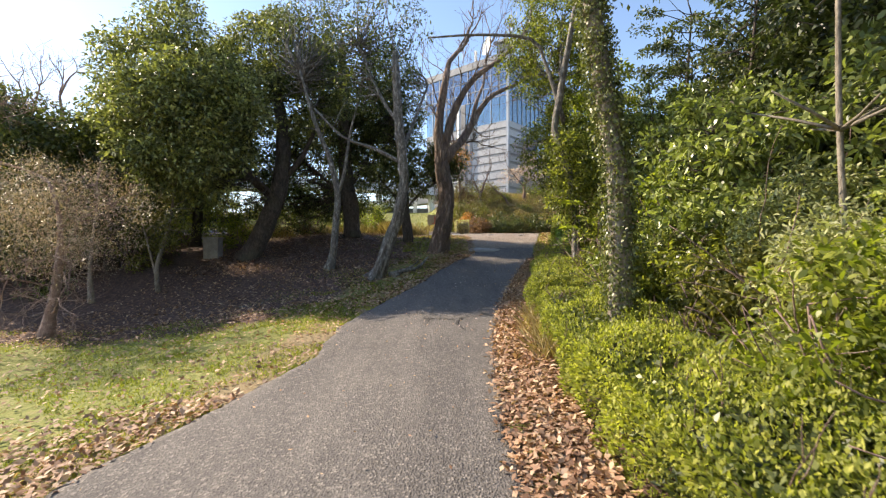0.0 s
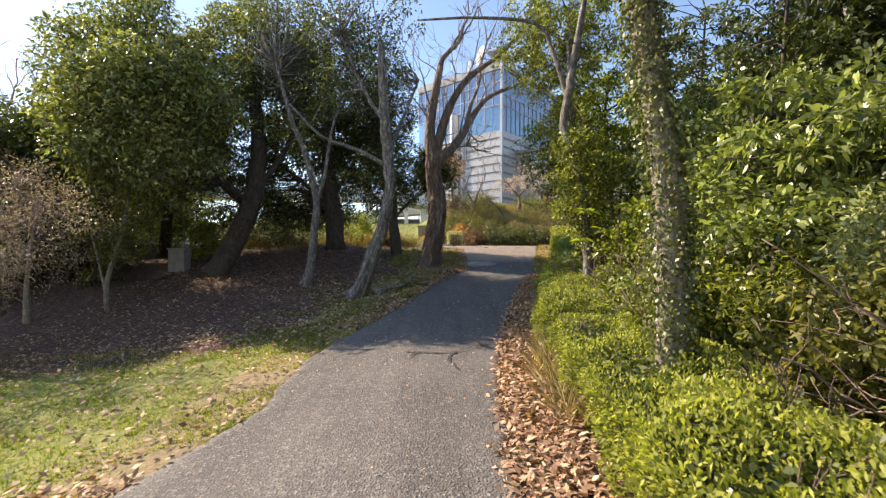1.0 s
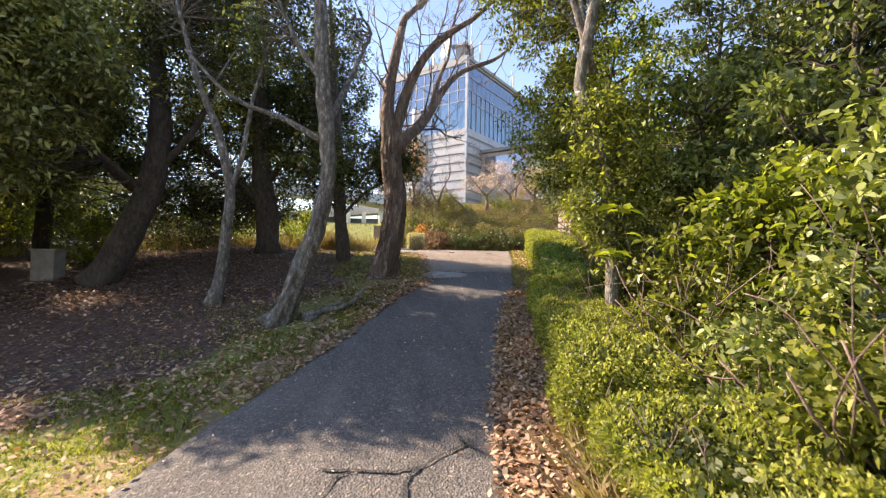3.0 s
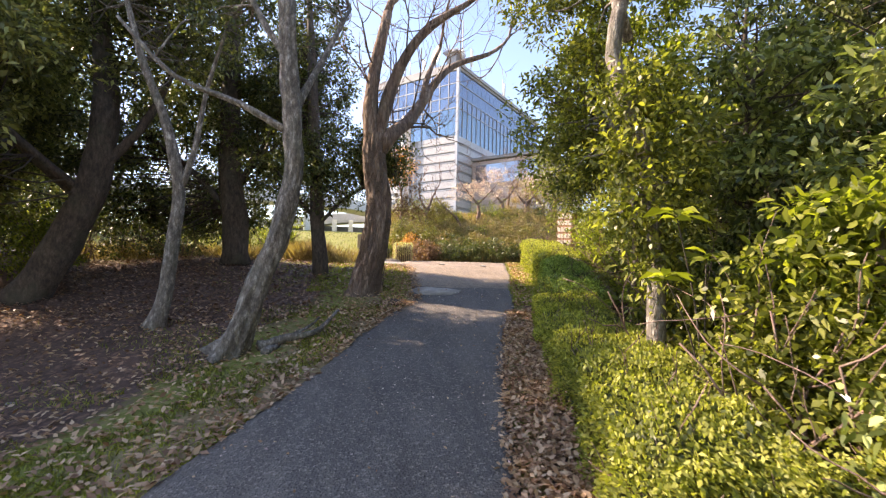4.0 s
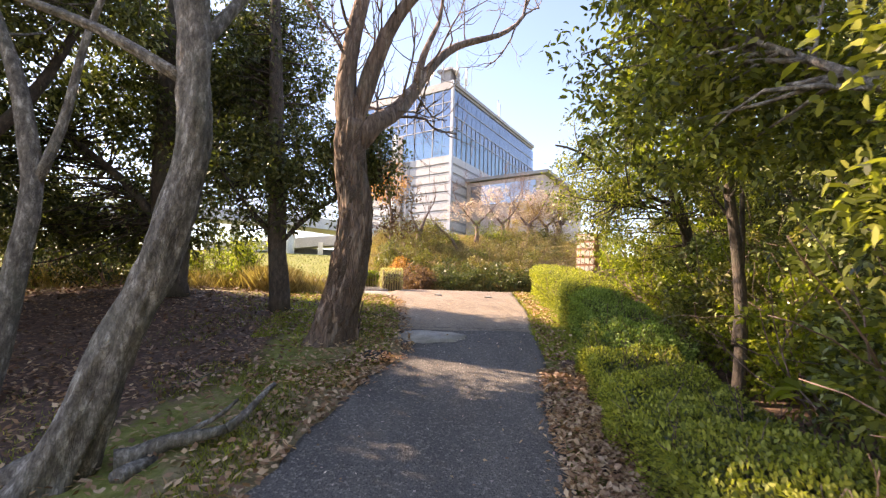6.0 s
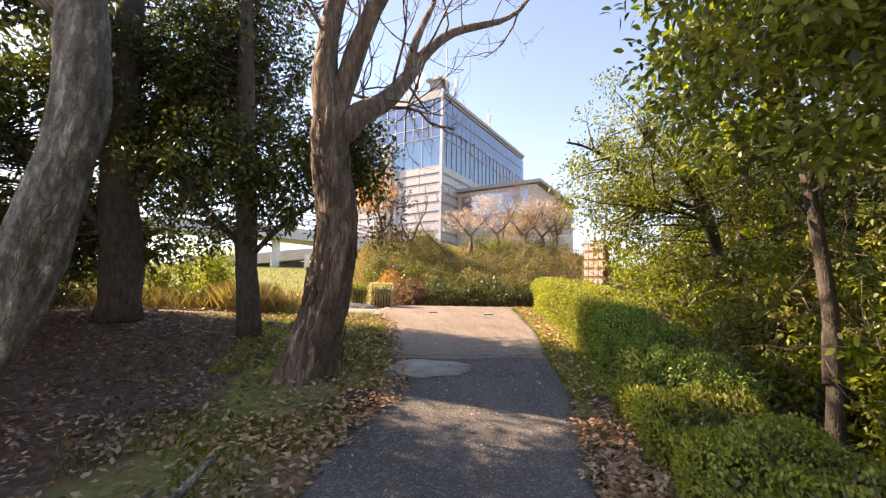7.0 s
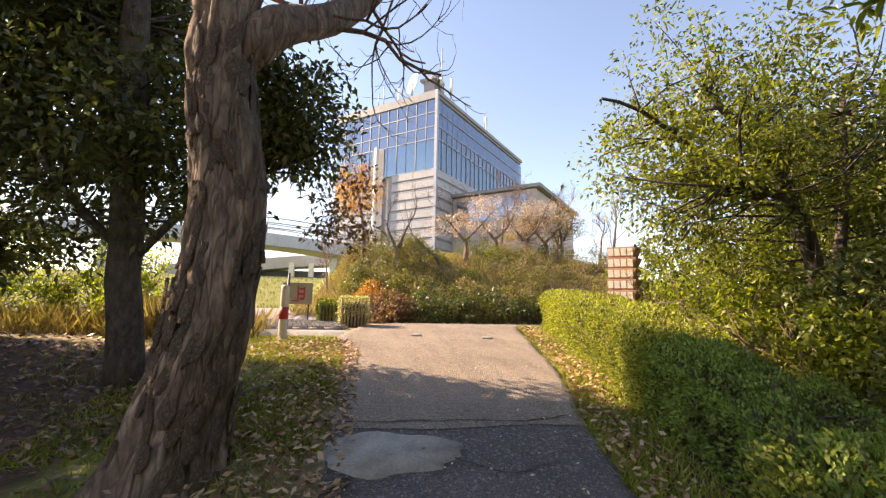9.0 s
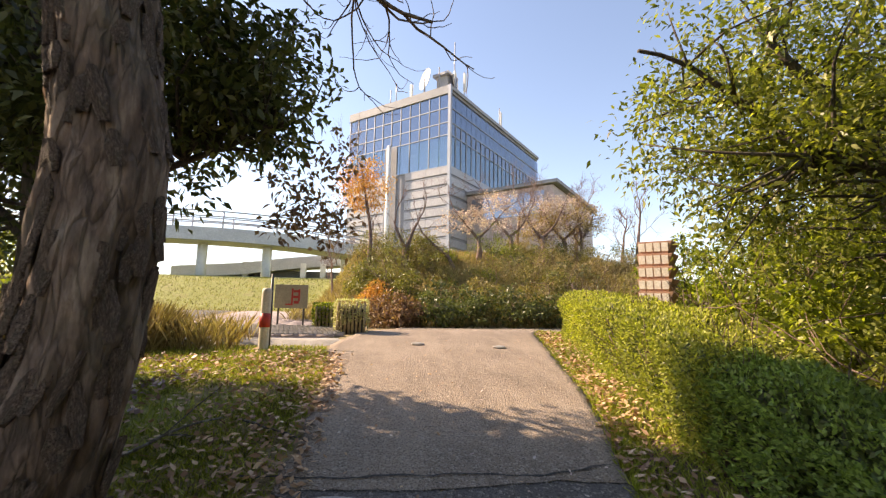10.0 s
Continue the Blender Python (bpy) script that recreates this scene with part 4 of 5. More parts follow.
# the evergreen thicket along the right side, back row coloured darker for its shade
for x, y, z, rx, ry, rz, n, leaf in ((4.4, 3.7, 2.6, 1.0, 1.1, 1.3, 110, LEAF_BROAD), (5.2, 1.8, 2.6, 1.2, 1.2, 1.6, 130, LEAF_OLIVE), (3.8, 5.6, 2.4, 1.2, 1.3, 1.5, 190, LEAF_BROAD),
                                     (4.6, 7.6, 2.7, 1.3, 1.2, 1.8, 180, LEAF_BROAD), (3.5, 7.6, 2.0, 0.7, 0.8, 1.0, 90, LEAF_LIT), (4.7, 10.0, 3.4, 1.0, 1.2, 2.2, 210, LEAF_BROAD),
                                     (4.2, 11.9, 4.9, 1.3, 1.2, 1.7, 150, LEAF_LIT), (6.0, 5.0, 4.6, 1.6, 1.9, 3.4, 190, LEAF_DARK), (6.6, 9.4, 4.8, 1.7, 2.0, 3.5, 190, LEAF_DARK),
                                     (7.0, 12.6, 5.8, 1.8, 1.6, 4.0, 290, LEAF_DARK), (5.8, 0.2, 3.8, 1.5, 1.6, 3.0, 130, LEAF_DARK)):
    g = float(land(x, y))
    leafy_tree("broadleaf_evergreen", "glossy broad-leaved evergreen thicket tree lit from one side", [(x, y, g), (x + 0.08, y, g + 1.2), (x - 0.1, y + 0.05, z), (x, y, z + rz * 0.6)], (0.065, 0.055, 0.045, 0.02),
               [((x, y, z), (rx, ry, rz), 1)], leaf, BARK_DARK, [([(x, y, g + 0.6), (x + 0.3, y + 0.2, g + 1.6), (x + 0.5, y + 0.3, z)], 0.04)],
               (0.105, 0.042), int(n * 0.46), 100, 0.31, group="right thicket", category="tree", hollow=0.6, twig_share=0.8, shell=0.45, fine=y < 13, flat=0.42)
# depth of the thicket, its darkness painted into the leaf colour
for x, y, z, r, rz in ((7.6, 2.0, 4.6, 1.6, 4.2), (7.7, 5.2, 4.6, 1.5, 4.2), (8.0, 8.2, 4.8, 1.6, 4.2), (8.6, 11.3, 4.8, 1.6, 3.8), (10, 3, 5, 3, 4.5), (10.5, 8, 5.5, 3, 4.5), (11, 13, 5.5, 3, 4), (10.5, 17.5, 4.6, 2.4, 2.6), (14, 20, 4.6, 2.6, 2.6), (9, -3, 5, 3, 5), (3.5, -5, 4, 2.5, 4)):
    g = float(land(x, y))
    leafy_tree("evergreen_tree", "tall evergreen in the thicket's depth, shade painted into its leaves", [(x, y, g), (x, y, g + 2), (x, y, z)], (0.2, 0.16, 0.08), [((x, y, z), (r, r, rz), 1)], LEAF_SHADE_TONE, BARK_DARK, (),
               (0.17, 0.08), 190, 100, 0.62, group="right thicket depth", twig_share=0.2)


# ---------------------------------------------------------------- hedges and low planting
def hedge(name, label, y0, y1, inset, width, height, leaf, n, size=(0.045, 0.022), lumps=0.12, group="hedges"):
    """A clipped hedge along the path's right edge: a woody inside with leaves darkened for shade, and a skin of small
    leaves.
    """
    t = thing(name, label, "hedge", group)
    xm, ym = float(np.interp((y0 + y1) / 2, RY, RX)) + inset, (y0 + y1) / 2
    base = np.array([xm, ym, float(land(xm, ym))])
    t.location = base
    u, w = RNG.uniform(0, 1, n), RNG.uniform(0, 1, n)
    y = y0 + (y1 - y0) * u
    around = RNG.uniform(0, 1, n)
    H = height if np.isscalar(height) else np.interp(u, np.linspace(0, 1, len(height)), height)
    close = np.clip(np.minimum(u, 1 - u) * (y1 - y0) / 0.55, 0, 1)
    H = H * (0.72 + 0.28 * np.sqrt(close))
    wd = np.broadcast_to(width, (n,))
    # the skin: left face, top, right face, two ends
    girth = 2 * H + wd
    s = around * girth
    x = np.where(s < H, 0, np.where(s < H + wd, s - H, wd))
    z = np.where(s < H, s, np.where(s < H + wd, H, girth - s))
    end = RNG.random(n) < 0.10
    x, z = np.where(end, w * wd, x), np.where(end, RNG.uniform(0, 1, n) * H, z)
    y = np.where(end, np.where(RNG.random(n) < 0.5, y0, y1), y)
    nx = np.where(end, 0, np.where(s < H, -1, np.where(s < H + wd, 0, 1.0)))
    nz = np.where(end, 0, np.where((s >= H) & (s < H + wd), 1.0, 0.15))
    ny = np.where(end, np.where(y == y0, -1, 1), 0)
    N = np.stack([nx, ny, nz], 1).astype(float)
    lump = np.array([noise.noise(Vector((a * 1.6, b * 1.9, c * 1.9))) + 0.5 * noise.noise(Vector((a * 5, b * 5, c * 5 + 7))) for a, b, c in zip(x, y, z)])
    out = lumps * lump - RNG.uniform(0, 1, n) ** 2 * 0.16
    P = np.stack([np.interp(y, RY, RX) + inset + x, y, z], 1) + N * out[:, None]
    round_off = 0.1 * np.clip(1 - np.minimum(x, wd - x) / 0.25, 0, 1) ** 2 * (z > H - 0.1)
    P[:, 2] += land(P[:, 0], P[:, 1]) - round_off
    axis = unit(N * 0.8 + RNG.normal(0, 0.6, (n, 3)) + np.array([0, 0, 0.4]))
    skin = new("foliage", quads_mesh("foliage", leaf_quads(P, axis, *size) - base, leaf))
    skin.parent = t
    core, st = Shape(), Shape()
    for yy in np.arange(y0 + 0.3, y1 - 0.1, 0.35):
        h = height if np.isscalar(height) else float(np.interp((yy - y0) / (y1 - y0), np.linspace(0, 1, len(height)), height))
        for xx in (0.3, 0.65 * width, width - 0.25):
            x0 = float(np.interp(yy, RY, RX)) + inset + xx
            p = np.array([x0, yy, float(land(x0, yy)) - 0.03]) - base
            grow(st, p, unit(np.array([RNG.normal(0, 0.25), RNG.normal(0, 0.25), 1])), h * 0.75, 0.012, 2, 0.3, 3, 0.15, 4, 0.6)
    tagged(part("stem_growth", st, BARK_TWIG, t), kind="stuff")
    # inside leaves take a darker colour than the skin, as inner shade
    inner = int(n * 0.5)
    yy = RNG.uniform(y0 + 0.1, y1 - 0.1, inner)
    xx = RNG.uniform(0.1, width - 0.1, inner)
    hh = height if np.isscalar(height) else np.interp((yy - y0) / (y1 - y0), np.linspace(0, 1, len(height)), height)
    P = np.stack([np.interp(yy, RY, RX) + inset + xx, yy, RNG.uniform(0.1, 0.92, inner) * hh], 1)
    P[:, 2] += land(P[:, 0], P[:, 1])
    ins = new("inner_shade_foliage", quads_mesh("inner_shade_foliage", leaf_quads(P, unit(RNG.normal(0, 1, (inner, 3))), size[0] * 1.5, size[1] * 1.6) - base, LEAF_DARK))
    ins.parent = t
    return t


hedge("hedge", "loose bright green hedge beside the leaf-strewn path edge", -3.0, 7.0, 0.58, 1.25, (0.7, 0.68, 0.66, 0.62, 0.58, 0.5), LEAF_HEDGE, 90000, (0.045, 0.02), 0.2)
hedge("hedge", "clipped square green hedge beside the path", 7.05, 13.2, 0.44, 1.05, (0.7, 0.7, 0.66, 0.58, 0.5, 0.48, 0.5), LEAF_HEDGE, 52000, (0.042, 0.02), 0.14)
hedge("hedge", "rounded deeper green hedge of two bushes", 12.3, 15.4, 0.72, 0.95, (0.5, 0.58, 0.66, 0.7, 0.74), LEAF_HEDGE_GREEN, 28000, (0.046, 0.021), 0.16)
hedge("hedge", "bright yellow-green clipped hedge at the path's top", 15.05, 21.3, 0.56, 1.1, (0.78, 0.84, 0.88, 0.9), LEAF_HEDGE, 42000, (0.048, 0.021), 0.1)


def shrub(name, label, centre, radii, leaf, n, per, size, clump_r=0.22, category="shrub", group="", stems=7, fine=False):
    t = thing(name, label, category, group)
    x, y = centre
    base = np.array([x, y, float(land(x, y))])
    t.location = base
    C = ellipsoid_points(n, (0, 0, radii[2] * 0.75), radii, 0.5)
    C[:, 2] = np.maximum(C[:, 2], 0.08) + land(C[:, 0] + x, C[:, 1] + y) - base[2]
    cr = new("crown", quads_mesh("crown", clump_leaves(C, RNG.uniform(0.7, 1.3, n) * clump_r, per, *size, fine=fine), leaf))
    cr.parent = t
    s = Shape()
    for k in range(stems):
        grow(s, (RNG.normal(0, 0.1), RNG.normal(0, 0.1), -0.03), unit(np.array([RNG.normal(0, 0.5), RNG.normal(0, 0.5), 1.0])), radii[2] * 1.3, 0.014, 1, 0.4, 3, 0.05, 5, 0.6)
    tagged(part("stem_growth", s, BARK_TWIG, t), kind="stuff")
    return t


for x, y, r, h, leaf in ((2.95, 3.2, 0.55, 0.9, LEAF_FEATHER), (3.3, 2.3, 0.7, 0.95, LEAF_FEATHER), (2.9, 1.3, 0.6, 1.0, LEAF_FEATHER), (3.45, 4.1, 0.65, 1.2, LEAF_FEATHER), (3.9, 3.1, 0.7, 1.15, LEAF_FEATHER)):
    shrub("feathery_shrub", "tall feathery pale green shrub behind the hedge", (x, y), (r, r, h), leaf, 190, 85, (0.065, 0.02), 0.2, group="feathery shrubs", stems=6, fine=True)
# pale bare sapling with whorls of straight side branches
x, y = 3.2, 3.6
w = thing("whorled_sapling", "pale bare sapling with star-like whorls of thin branches", "sapling")
base = np.array([x, y, float(land(x, y)) - 0.03])
w.location = base
stem = smooth_line([(0, 0, 0), (0.03, 0, 1.2), (0.0, 0.02, 2.5), (-0.02, 0.0, 4.2)], 0.2)
part("stem", Shape().tube(stem, np.linspace(0.03, 0.016, len(stem)), 8), BARK_PALE, w)
for z, reach in ((2.22, 0.62), (3.3, 0.5)):
    for k in range(6):
        a = k * 1.047 + z
        p = np.array([0.0, 0.0, z])
        e = p + reach * np.array([math.cos(a), math.sin(a), RNG.uniform(0.15, 0.6)])
        part("branch", Shape().tube([p, (p + e) / 2 + RNG.normal(0, 0.015, 3), e], (0.018, 0.013, 0.007), 5), BARK_PALE, w)
# understorey between hedge and thicket
for x, y, r, h, leaf in ((2.85, 7.8, 0.45, 0.95, LEAF_OLIVE_BRIGHT), (3.05, 9.2, 0.45, 1.0, LEAF_OLIVE_BRIGHT), (2.5, 5.9, 0.4, 0.9, LEAF_OLIVE_BRIGHT), (2.5, 2.6, 0.7, 0.9, LEAF_LIT), (3.0, 1.2, 0.8, 0.9, LEAF_LIT), (2.9, 4.3, 0.6, 0.8, LEAF_OLIVE), (2.6, 6.4, 0.6, 0.7, LEAF_BROAD), (3.2, 6.4, 0.7, 0.9, LEAF_BROAD), (3.0, 5.4, 0.6, 0.8, LEAF_OLIVE_BRIGHT), (3.7, 6.0, 0.8, 1.1, LEAF_BROAD), (3.0, 7.5, 0.6, 0.8, LEAF_OLIVE_BRIGHT), (3.3, 8.5, 0.6, 0.9, LEAF_OLIVE_BRIGHT), (4.6, 6.6, 0.8, 1.1, LEAF_BROAD), (4.75, 12.2, 0.6, 0.6, LEAF_LIT), (5.3, 13.2, 0.7, 0.8, LEAF_OLIVE_BRIGHT), (3.7, 9.9, 0.6, 1.0, LEAF_BROAD),
                         (4.0, 8.9, 0.7, 0.9, LEAF_BROAD), (4.4, 11.2, 0.6, 0.8, LEAF_LIT), (4.9, 12.9, 0.8, 0.8, LEAF_OLIVE), (5.7, 14.4, 0.7, 0.7, LEAF_LIT), (5.4, 12.0, 0.7, 1.2, LEAF_LIT), (5.9, 13.8, 0.8, 1.2, LEAF_LIT), (5.6, 15.0, 0.6, 0.8, LEAF_OLIVE_BRIGHT), (4.6, 10.5, 0.6, 1.1, LEAF_OLIVE_BRIGHT), (5.9, 16.8, 0.8, 1.0, LEAF_LIT), (6.6, 18.2, 0.8, 0.9, LEAF_LIT), (7.6, 15.4, 1.0, 1.2, LEAF_BROAD), (6.4, 13.2, 0.9, 1.2, LEAF_OLIVE)):
    shrub("shrub", "leafy undergrowth shrub behind the hedge", (x, y), (r, r, h), leaf, 56, 64, (0.072, 0.03), 0.17, group="undergrowth", fine=True)
for x, y, r, h, leaf in ((7.0, 19.6, 0.9, 1.2, LEAF_LIT), (8.2, 17.2, 1.1, 1.5, LEAF_LIT), (8.6, 19.2, 1.1, 1.5, LEAF_OLIVE), (9.8, 20.5, 1.2, 1.5, LEAF_OLIVE), (6.0, 14.6, 0.8, 1.0, LEAF_BROAD), (7.0, 16.8, 0.9, 1.2, LEAF_LIT), (8.6, 15.2, 1.1, 1.6, LEAF_BROAD), (5.4, 12.0, 0.8, 1.1, LEAF_BROAD), (5.8, 15.6, 0.7, 0.8, LEAF_LIT)):
    shrub("shrub", "dense sunlit shrub at the thicket's edge", (x, y), (r, r, h), leaf, 85, 55, (0.09, 0.042), 0.17, group="undergrowth")
# large-leaved saplings that reach over the hedge
def rosette_plant(x, y, tips):
    base = np.array([x, y, float(land(x, y)) - 0.03])
    t = thing("large_leaved_sapling", "young evergreen with rosettes of long bright leaves", "sapling", "large-leaved saplings")
    t.location = base
    for tip in tips:
        tip = np.array(tip, float) - base
        q = smooth_line([(0, 0, 0), tip * np.array([0.25, 0.25, 0.55]), tip], 0.12)
        part("stem", Shape().tube(q, np.linspace(0.01, 0.004, len(q)), 6), BARK_DARK, t)
        n = 11
        a = np.arange(n) * 2.4
        d = unit(np.stack([np.cos(a), np.sin(a), RNG.uniform(-0.15, 0.55, n)], 1))
        P = tip - np.array([0, 0, 1.0]) * RNG.uniform(0, 0.07, (n, 1))
        leaf = new("leaf_rosette", quads_mesh("leaf_rosette", leaf_quads(P, d, 0.19, 0.058, lift=1.6, sag=0.35, fine=True), LEAF_LIT))
        leaf.parent = t


for x, y, tips in ((2.75, 8.4, ((2.37, 8.2, 2.48), (2.28, 8.2, 2.02), (2.62, 8.2, 2.17))), (3.1, 6.9, ((2.85, 6.7, 1.75), (3.1, 6.5, 1.4))), (3.2, 9.6, ((3.0, 9.5, 2.1), (2.85, 9.9, 1.75), (3.3, 9.3, 1.9)))):
    rosette_plant(x, y, tips)
# far left low growth behind the mound, some bushes near-black in place of shade
for x, y, r, h, leaf in ((-6.5, 19.5, 0.9, 0.9, LEAF_LIT), (-8.5, 17.5, 1.0, 0.9, LEAF_LIT), (-2.8, 19.6, 0.6, 0.8, LEAF_LIT), (-10, 19, 1.0, 1.0, LEAF_OLIVE), (-7.3, 16.3, 0.8, 1.0, LEAF_LIT), (-3.4, 20.2, 0.9, 1.0, LEAF_LIT), (-5.6, 20.4, 1.0, 1.1, LEAF_LIT), (-7.8, 20.2, 1.1, 1.2, LEAF_OLIVE), (-10.2, 17.6, 1.1, 1.2, LEAF_LIT), (-12, 18, 1.2, 1.3, LEAF_OLIVE), (-9.0, 13.2, 0.9, 1.0, LEAF_OLIVE), (-5.3, 18.4, 1.0, 1.3, LEAF_DARK), (-7.6, 18.2, 1.1, 1.5, LEAF_DARK), (-9.6, 14.6, 1.0, 1.3, LEAF_DARK), (-4.2, 20.0, 0.8, 0.7, LEAF_LIT), (-5.9, 18.6, 0.9, 0.9, LEAF_SHADE_TONE), (-7.2, 18.9, 1.0, 1.1, LEAF_SHADE_TONE), (-8.8, 18.4, 1.1, 1.3, LEAF_SHADE_TONE), (-10.6, 16.2, 1.1, 1.2, LEAF_SHADE_TONE), (-10.2, 11.6, 1.0, 1.2, LEAF_DARK), (-12.5, 11.0, 1.3, 1.4, LEAF_OLIVE)):
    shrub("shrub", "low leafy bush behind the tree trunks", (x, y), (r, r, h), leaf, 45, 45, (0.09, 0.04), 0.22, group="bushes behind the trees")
# bank planting
for k in range(42):
    x, y = RNG.uniform(0.6, 12.5), RNG.uniform(23.3, 31)
    r = RNG.uniform(0.4, 1.25)
    shrub("bank_shrub", "olive and brown scrubby bush on the bank", (x, y), (r, r, r * RNG.uniform(0.5, 1.0)), (LEAF_SCRUB, DRY_GRASS, LEAF_OLIVE, LEAF_SCRUB, DRY_GRASS, LEAF_OLIVE_BRIGHT, LEAF_DARK)[k % 7], 44, 44, (0.08, 0.025), 0.22, group="bank scrub", stems=4)
for x, y, r, leaf in ((1.6, 23.2, 0.7, LEAF_RED), (2.9, 23.3, 0.7, LEAF_DARK), (3.8, 23.4, 0.8, LEAF_DARK), (4.9, 23.5, 0.8, LEAF_DARK), (5.8, 23.6, 0.7, LEAF_DARK), (3.3, 24.2, 0.8, LEAF_DARK), (4.6, 24.6, 0.9, LEAF_SCRUB), (2.1, 23.2, 0.5, LEAF_RED), (1.3, 24.6, 0.6, LEAF_ORANGE), (0.9, 26.0, 0.7, LEAF_OLIVE), (2.2, 25, 0.8, LEAF_OLIVE)):
    shrub("bank_shrub", "low bush at the foot of the bank", (x, y), (r, r, r * 0.7), leaf, 40, 45, (0.1, 0.04), 0.22, group="bank scrub", stems=5)

# hill trees
z = float(land(1.0, 28))
bare_tree("small_tree", "slender leafless tree on the bank", (1.0, 28, z - 0.05), [([(1.0, 28, z - 0.05), (1.05, 28, z + 1.1), (0.9, 28, z + 2.2), (0.7, 28, z + 3.3)], 0.08, 0.03)], BARK_TWIG, 3, 4, "bank trees", 0.5, 0.25, 1.2)
shrub_top = ellipsoid_points(150, (0.75, 28, z + 3.0), (1.15, 0.9, 1.1), 0.5)
tagged(new("orange_leaves", quads_mesh("orange_leaves", clump_leaves(shrub_top, np.full(150, 0.22), 26, 0.09, 0.045), LEAF_ORANGE)), "orange-brown leaves left on the slender tree", "foliage", kind="stuff")
z = float(land(-0.2, 28.5))
bare_tree("twiggy_bush", "pale pinkish leafless bush on the bank", (-0.2, 28.5, z - 0.05), [([(-0.2, 28.5, z - 0.05), (-0.25, 28.5, z + 0.5), (-0.3, 28.5, z + 1.0)], 0.05, 0.03)], BARK_MAPLE, 4, 4, "bank trees", 0.7, 0.2, 1.1)
z = float(land(2.3, 28))
bare_tree("pollard_tree", "stout pollarded tree with upright bare shoots", (2.3, 28, z - 0.05), [([(2.3, 28, z - 0.05), (2.3, 28, z + 0.4), (2.35, 28, z + 0.9)], 0.13, 0.11),
          ([(2.3, 28, z + 0.8), (2.0, 28, z + 1.4), (1.9, 28, z + 1.7)], 0.07, 0.03), ([(2.35, 28, z + 0.8), (2.6, 28, z + 1.5), (2.75, 28, z + 1.8)], 0.08, 0.03)], BARK_TWIG, 2, 4, "bank trees", 0.5, 0.3, 0.8)
z = float(land(4.1, 28))
bare_tree("crooked_tree", "low crooked bare tree on the bank", (4.1, 28, z - 0.05), [([(4.1, 28, z - 0.05), (3.9, 28, z + 0.5), (3.4, 28, z + 0.9), (2.9, 28, z + 1.4)], 0.08, 0.025)], BARK_TWIG, 2, 4, "bank trees", 0.6, 0.2, 0.7)
for x, y, h in ((5.2, 29, 2.2), (6.8, 30, 2.6), (8.2, 30, 2.6), (9.6, 31, 2.6)):
    z = float(land(x, y))
    bare_tree("blossom_tree", "low spreading plum tree in pale pink blossom", (x, y, z - 0.05), [([(x, y, z - 0.05), (x + 0.1, y, z + 0.6), (x, y, z + 1.1)], 0.12, 0.08),
              ([(x, y, z + 1), (x - 0.6, y, z + 1.7), (x - 1.0, y, z + h)], 0.06, 0.02), ([(x, y, z + 1), (x + 0.6, y, z + 1.6), (x + 1.1, y, z + h)], 0.06, 0.02)], BARK_TWIG, 3, 4, "plum trees", 0.7, 0.1, 0.9)
    C = np.vstack([ellipsoid_points(14, (x + RNG.uniform(-1.3, 1.3), y, z + h * RNG.uniform(0.5, 1.1)), (0.6, 0.5, 0.25), 0.4) for k in range(11)])
    tagged(new("blossom", quads_mesh("blossom", clump_leaves(C, RNG.uniform(0.1, 0.24, len(C)), 12, 0.06, 0.055), BLOSSOM)), "pale pink plum blossom", "blossom", kind="stuff")
for x, y, h in ((7.5, 31.5, 3.2), (10.6, 32, 3.2), (12.5, 30, 3.0), (13.5, 33, 3.0)):
    z = float(land(x, y))
    bare_tree("bare_shrub_tree", "leafless twiggy tree on the hilltop", (x, y, z - 0.05), [([(x, y, z - 0.05), (x + 0.1, y, z + 1.0), (x + 0.2, y, z + h * 0.6)], 0.12, 0.05)], BARK_TWIG, 3, 5, "hilltop trees", 0.6, 0.2, 1.3)

# tawny half-withered trees beside the plum trees
for x, y, h in ((8.7, 31.2, 2.4), (10.2, 30.6, 2.6)):
    z = float(land(x, y))
    leafy_tree("tawny_tree", "small tree with thin yellow-brown withered foliage on the bank", [(x, y, z), (x + 0.1, y, z + 1.0), (x - 0.1, y, z + 2.2), (x, y, z + h)], (0.09, 0.07, 0.05, 0.02),
               [((x, y, z + h * 0.72), (1.3, 1.1, h * 0.42), 1)], LEAF_TAWNY, BARK_TWIG, [([(x, y, z + 0.9), (x + 0.5, y, z + 1.7), (x + 0.8, y, z + 2.6)], 0.04), ([(x, y, z + 0.8), (x - 0.5, y, z + 1.7), (x - 0.9, y, z + 2.5)], 0.04)],
               (0.07, 0.03), 120, 34, 0.26, group="bank trees", twig_share=0.95)


# ---------------------------------------------------------------- street furniture
def bollard():
    x, y = -0.21, 18.87
    b = thing("bollard", "cream-painted marker post with a red band in the grass", "bollard")
    b.location = (x, y, float(land(x, y)))
    s = Shape()
    pts = [(0, 0, -0.1), (0, 0, 0.02), (0, 0, 0.4), (0, 0, 0.8), (0, 0, 0.86), (0, 0, 0.885)]
    part("post", s.tube(pts, (0.072, 0.072, 0.07, 0.068, 0.066, 0.045), 20), CREAM, b, "cream-painted round post")
    part("band", Shape().tube([(0, 0, 0.32), (0, 0, 0.42), (0, 0, 0.52)], 0.0745, 20), RED, b, "faded red band")
    part("cap", Shape().tube([(-0.0, 0.3, -0.1), (0.0, 0.3, 0.5), (0.0, 0.3, 1.12)], (0.03, 0.03, 0.018), 10), STEEL, b, "dark thin stake behind the post")
    return b


bollard()

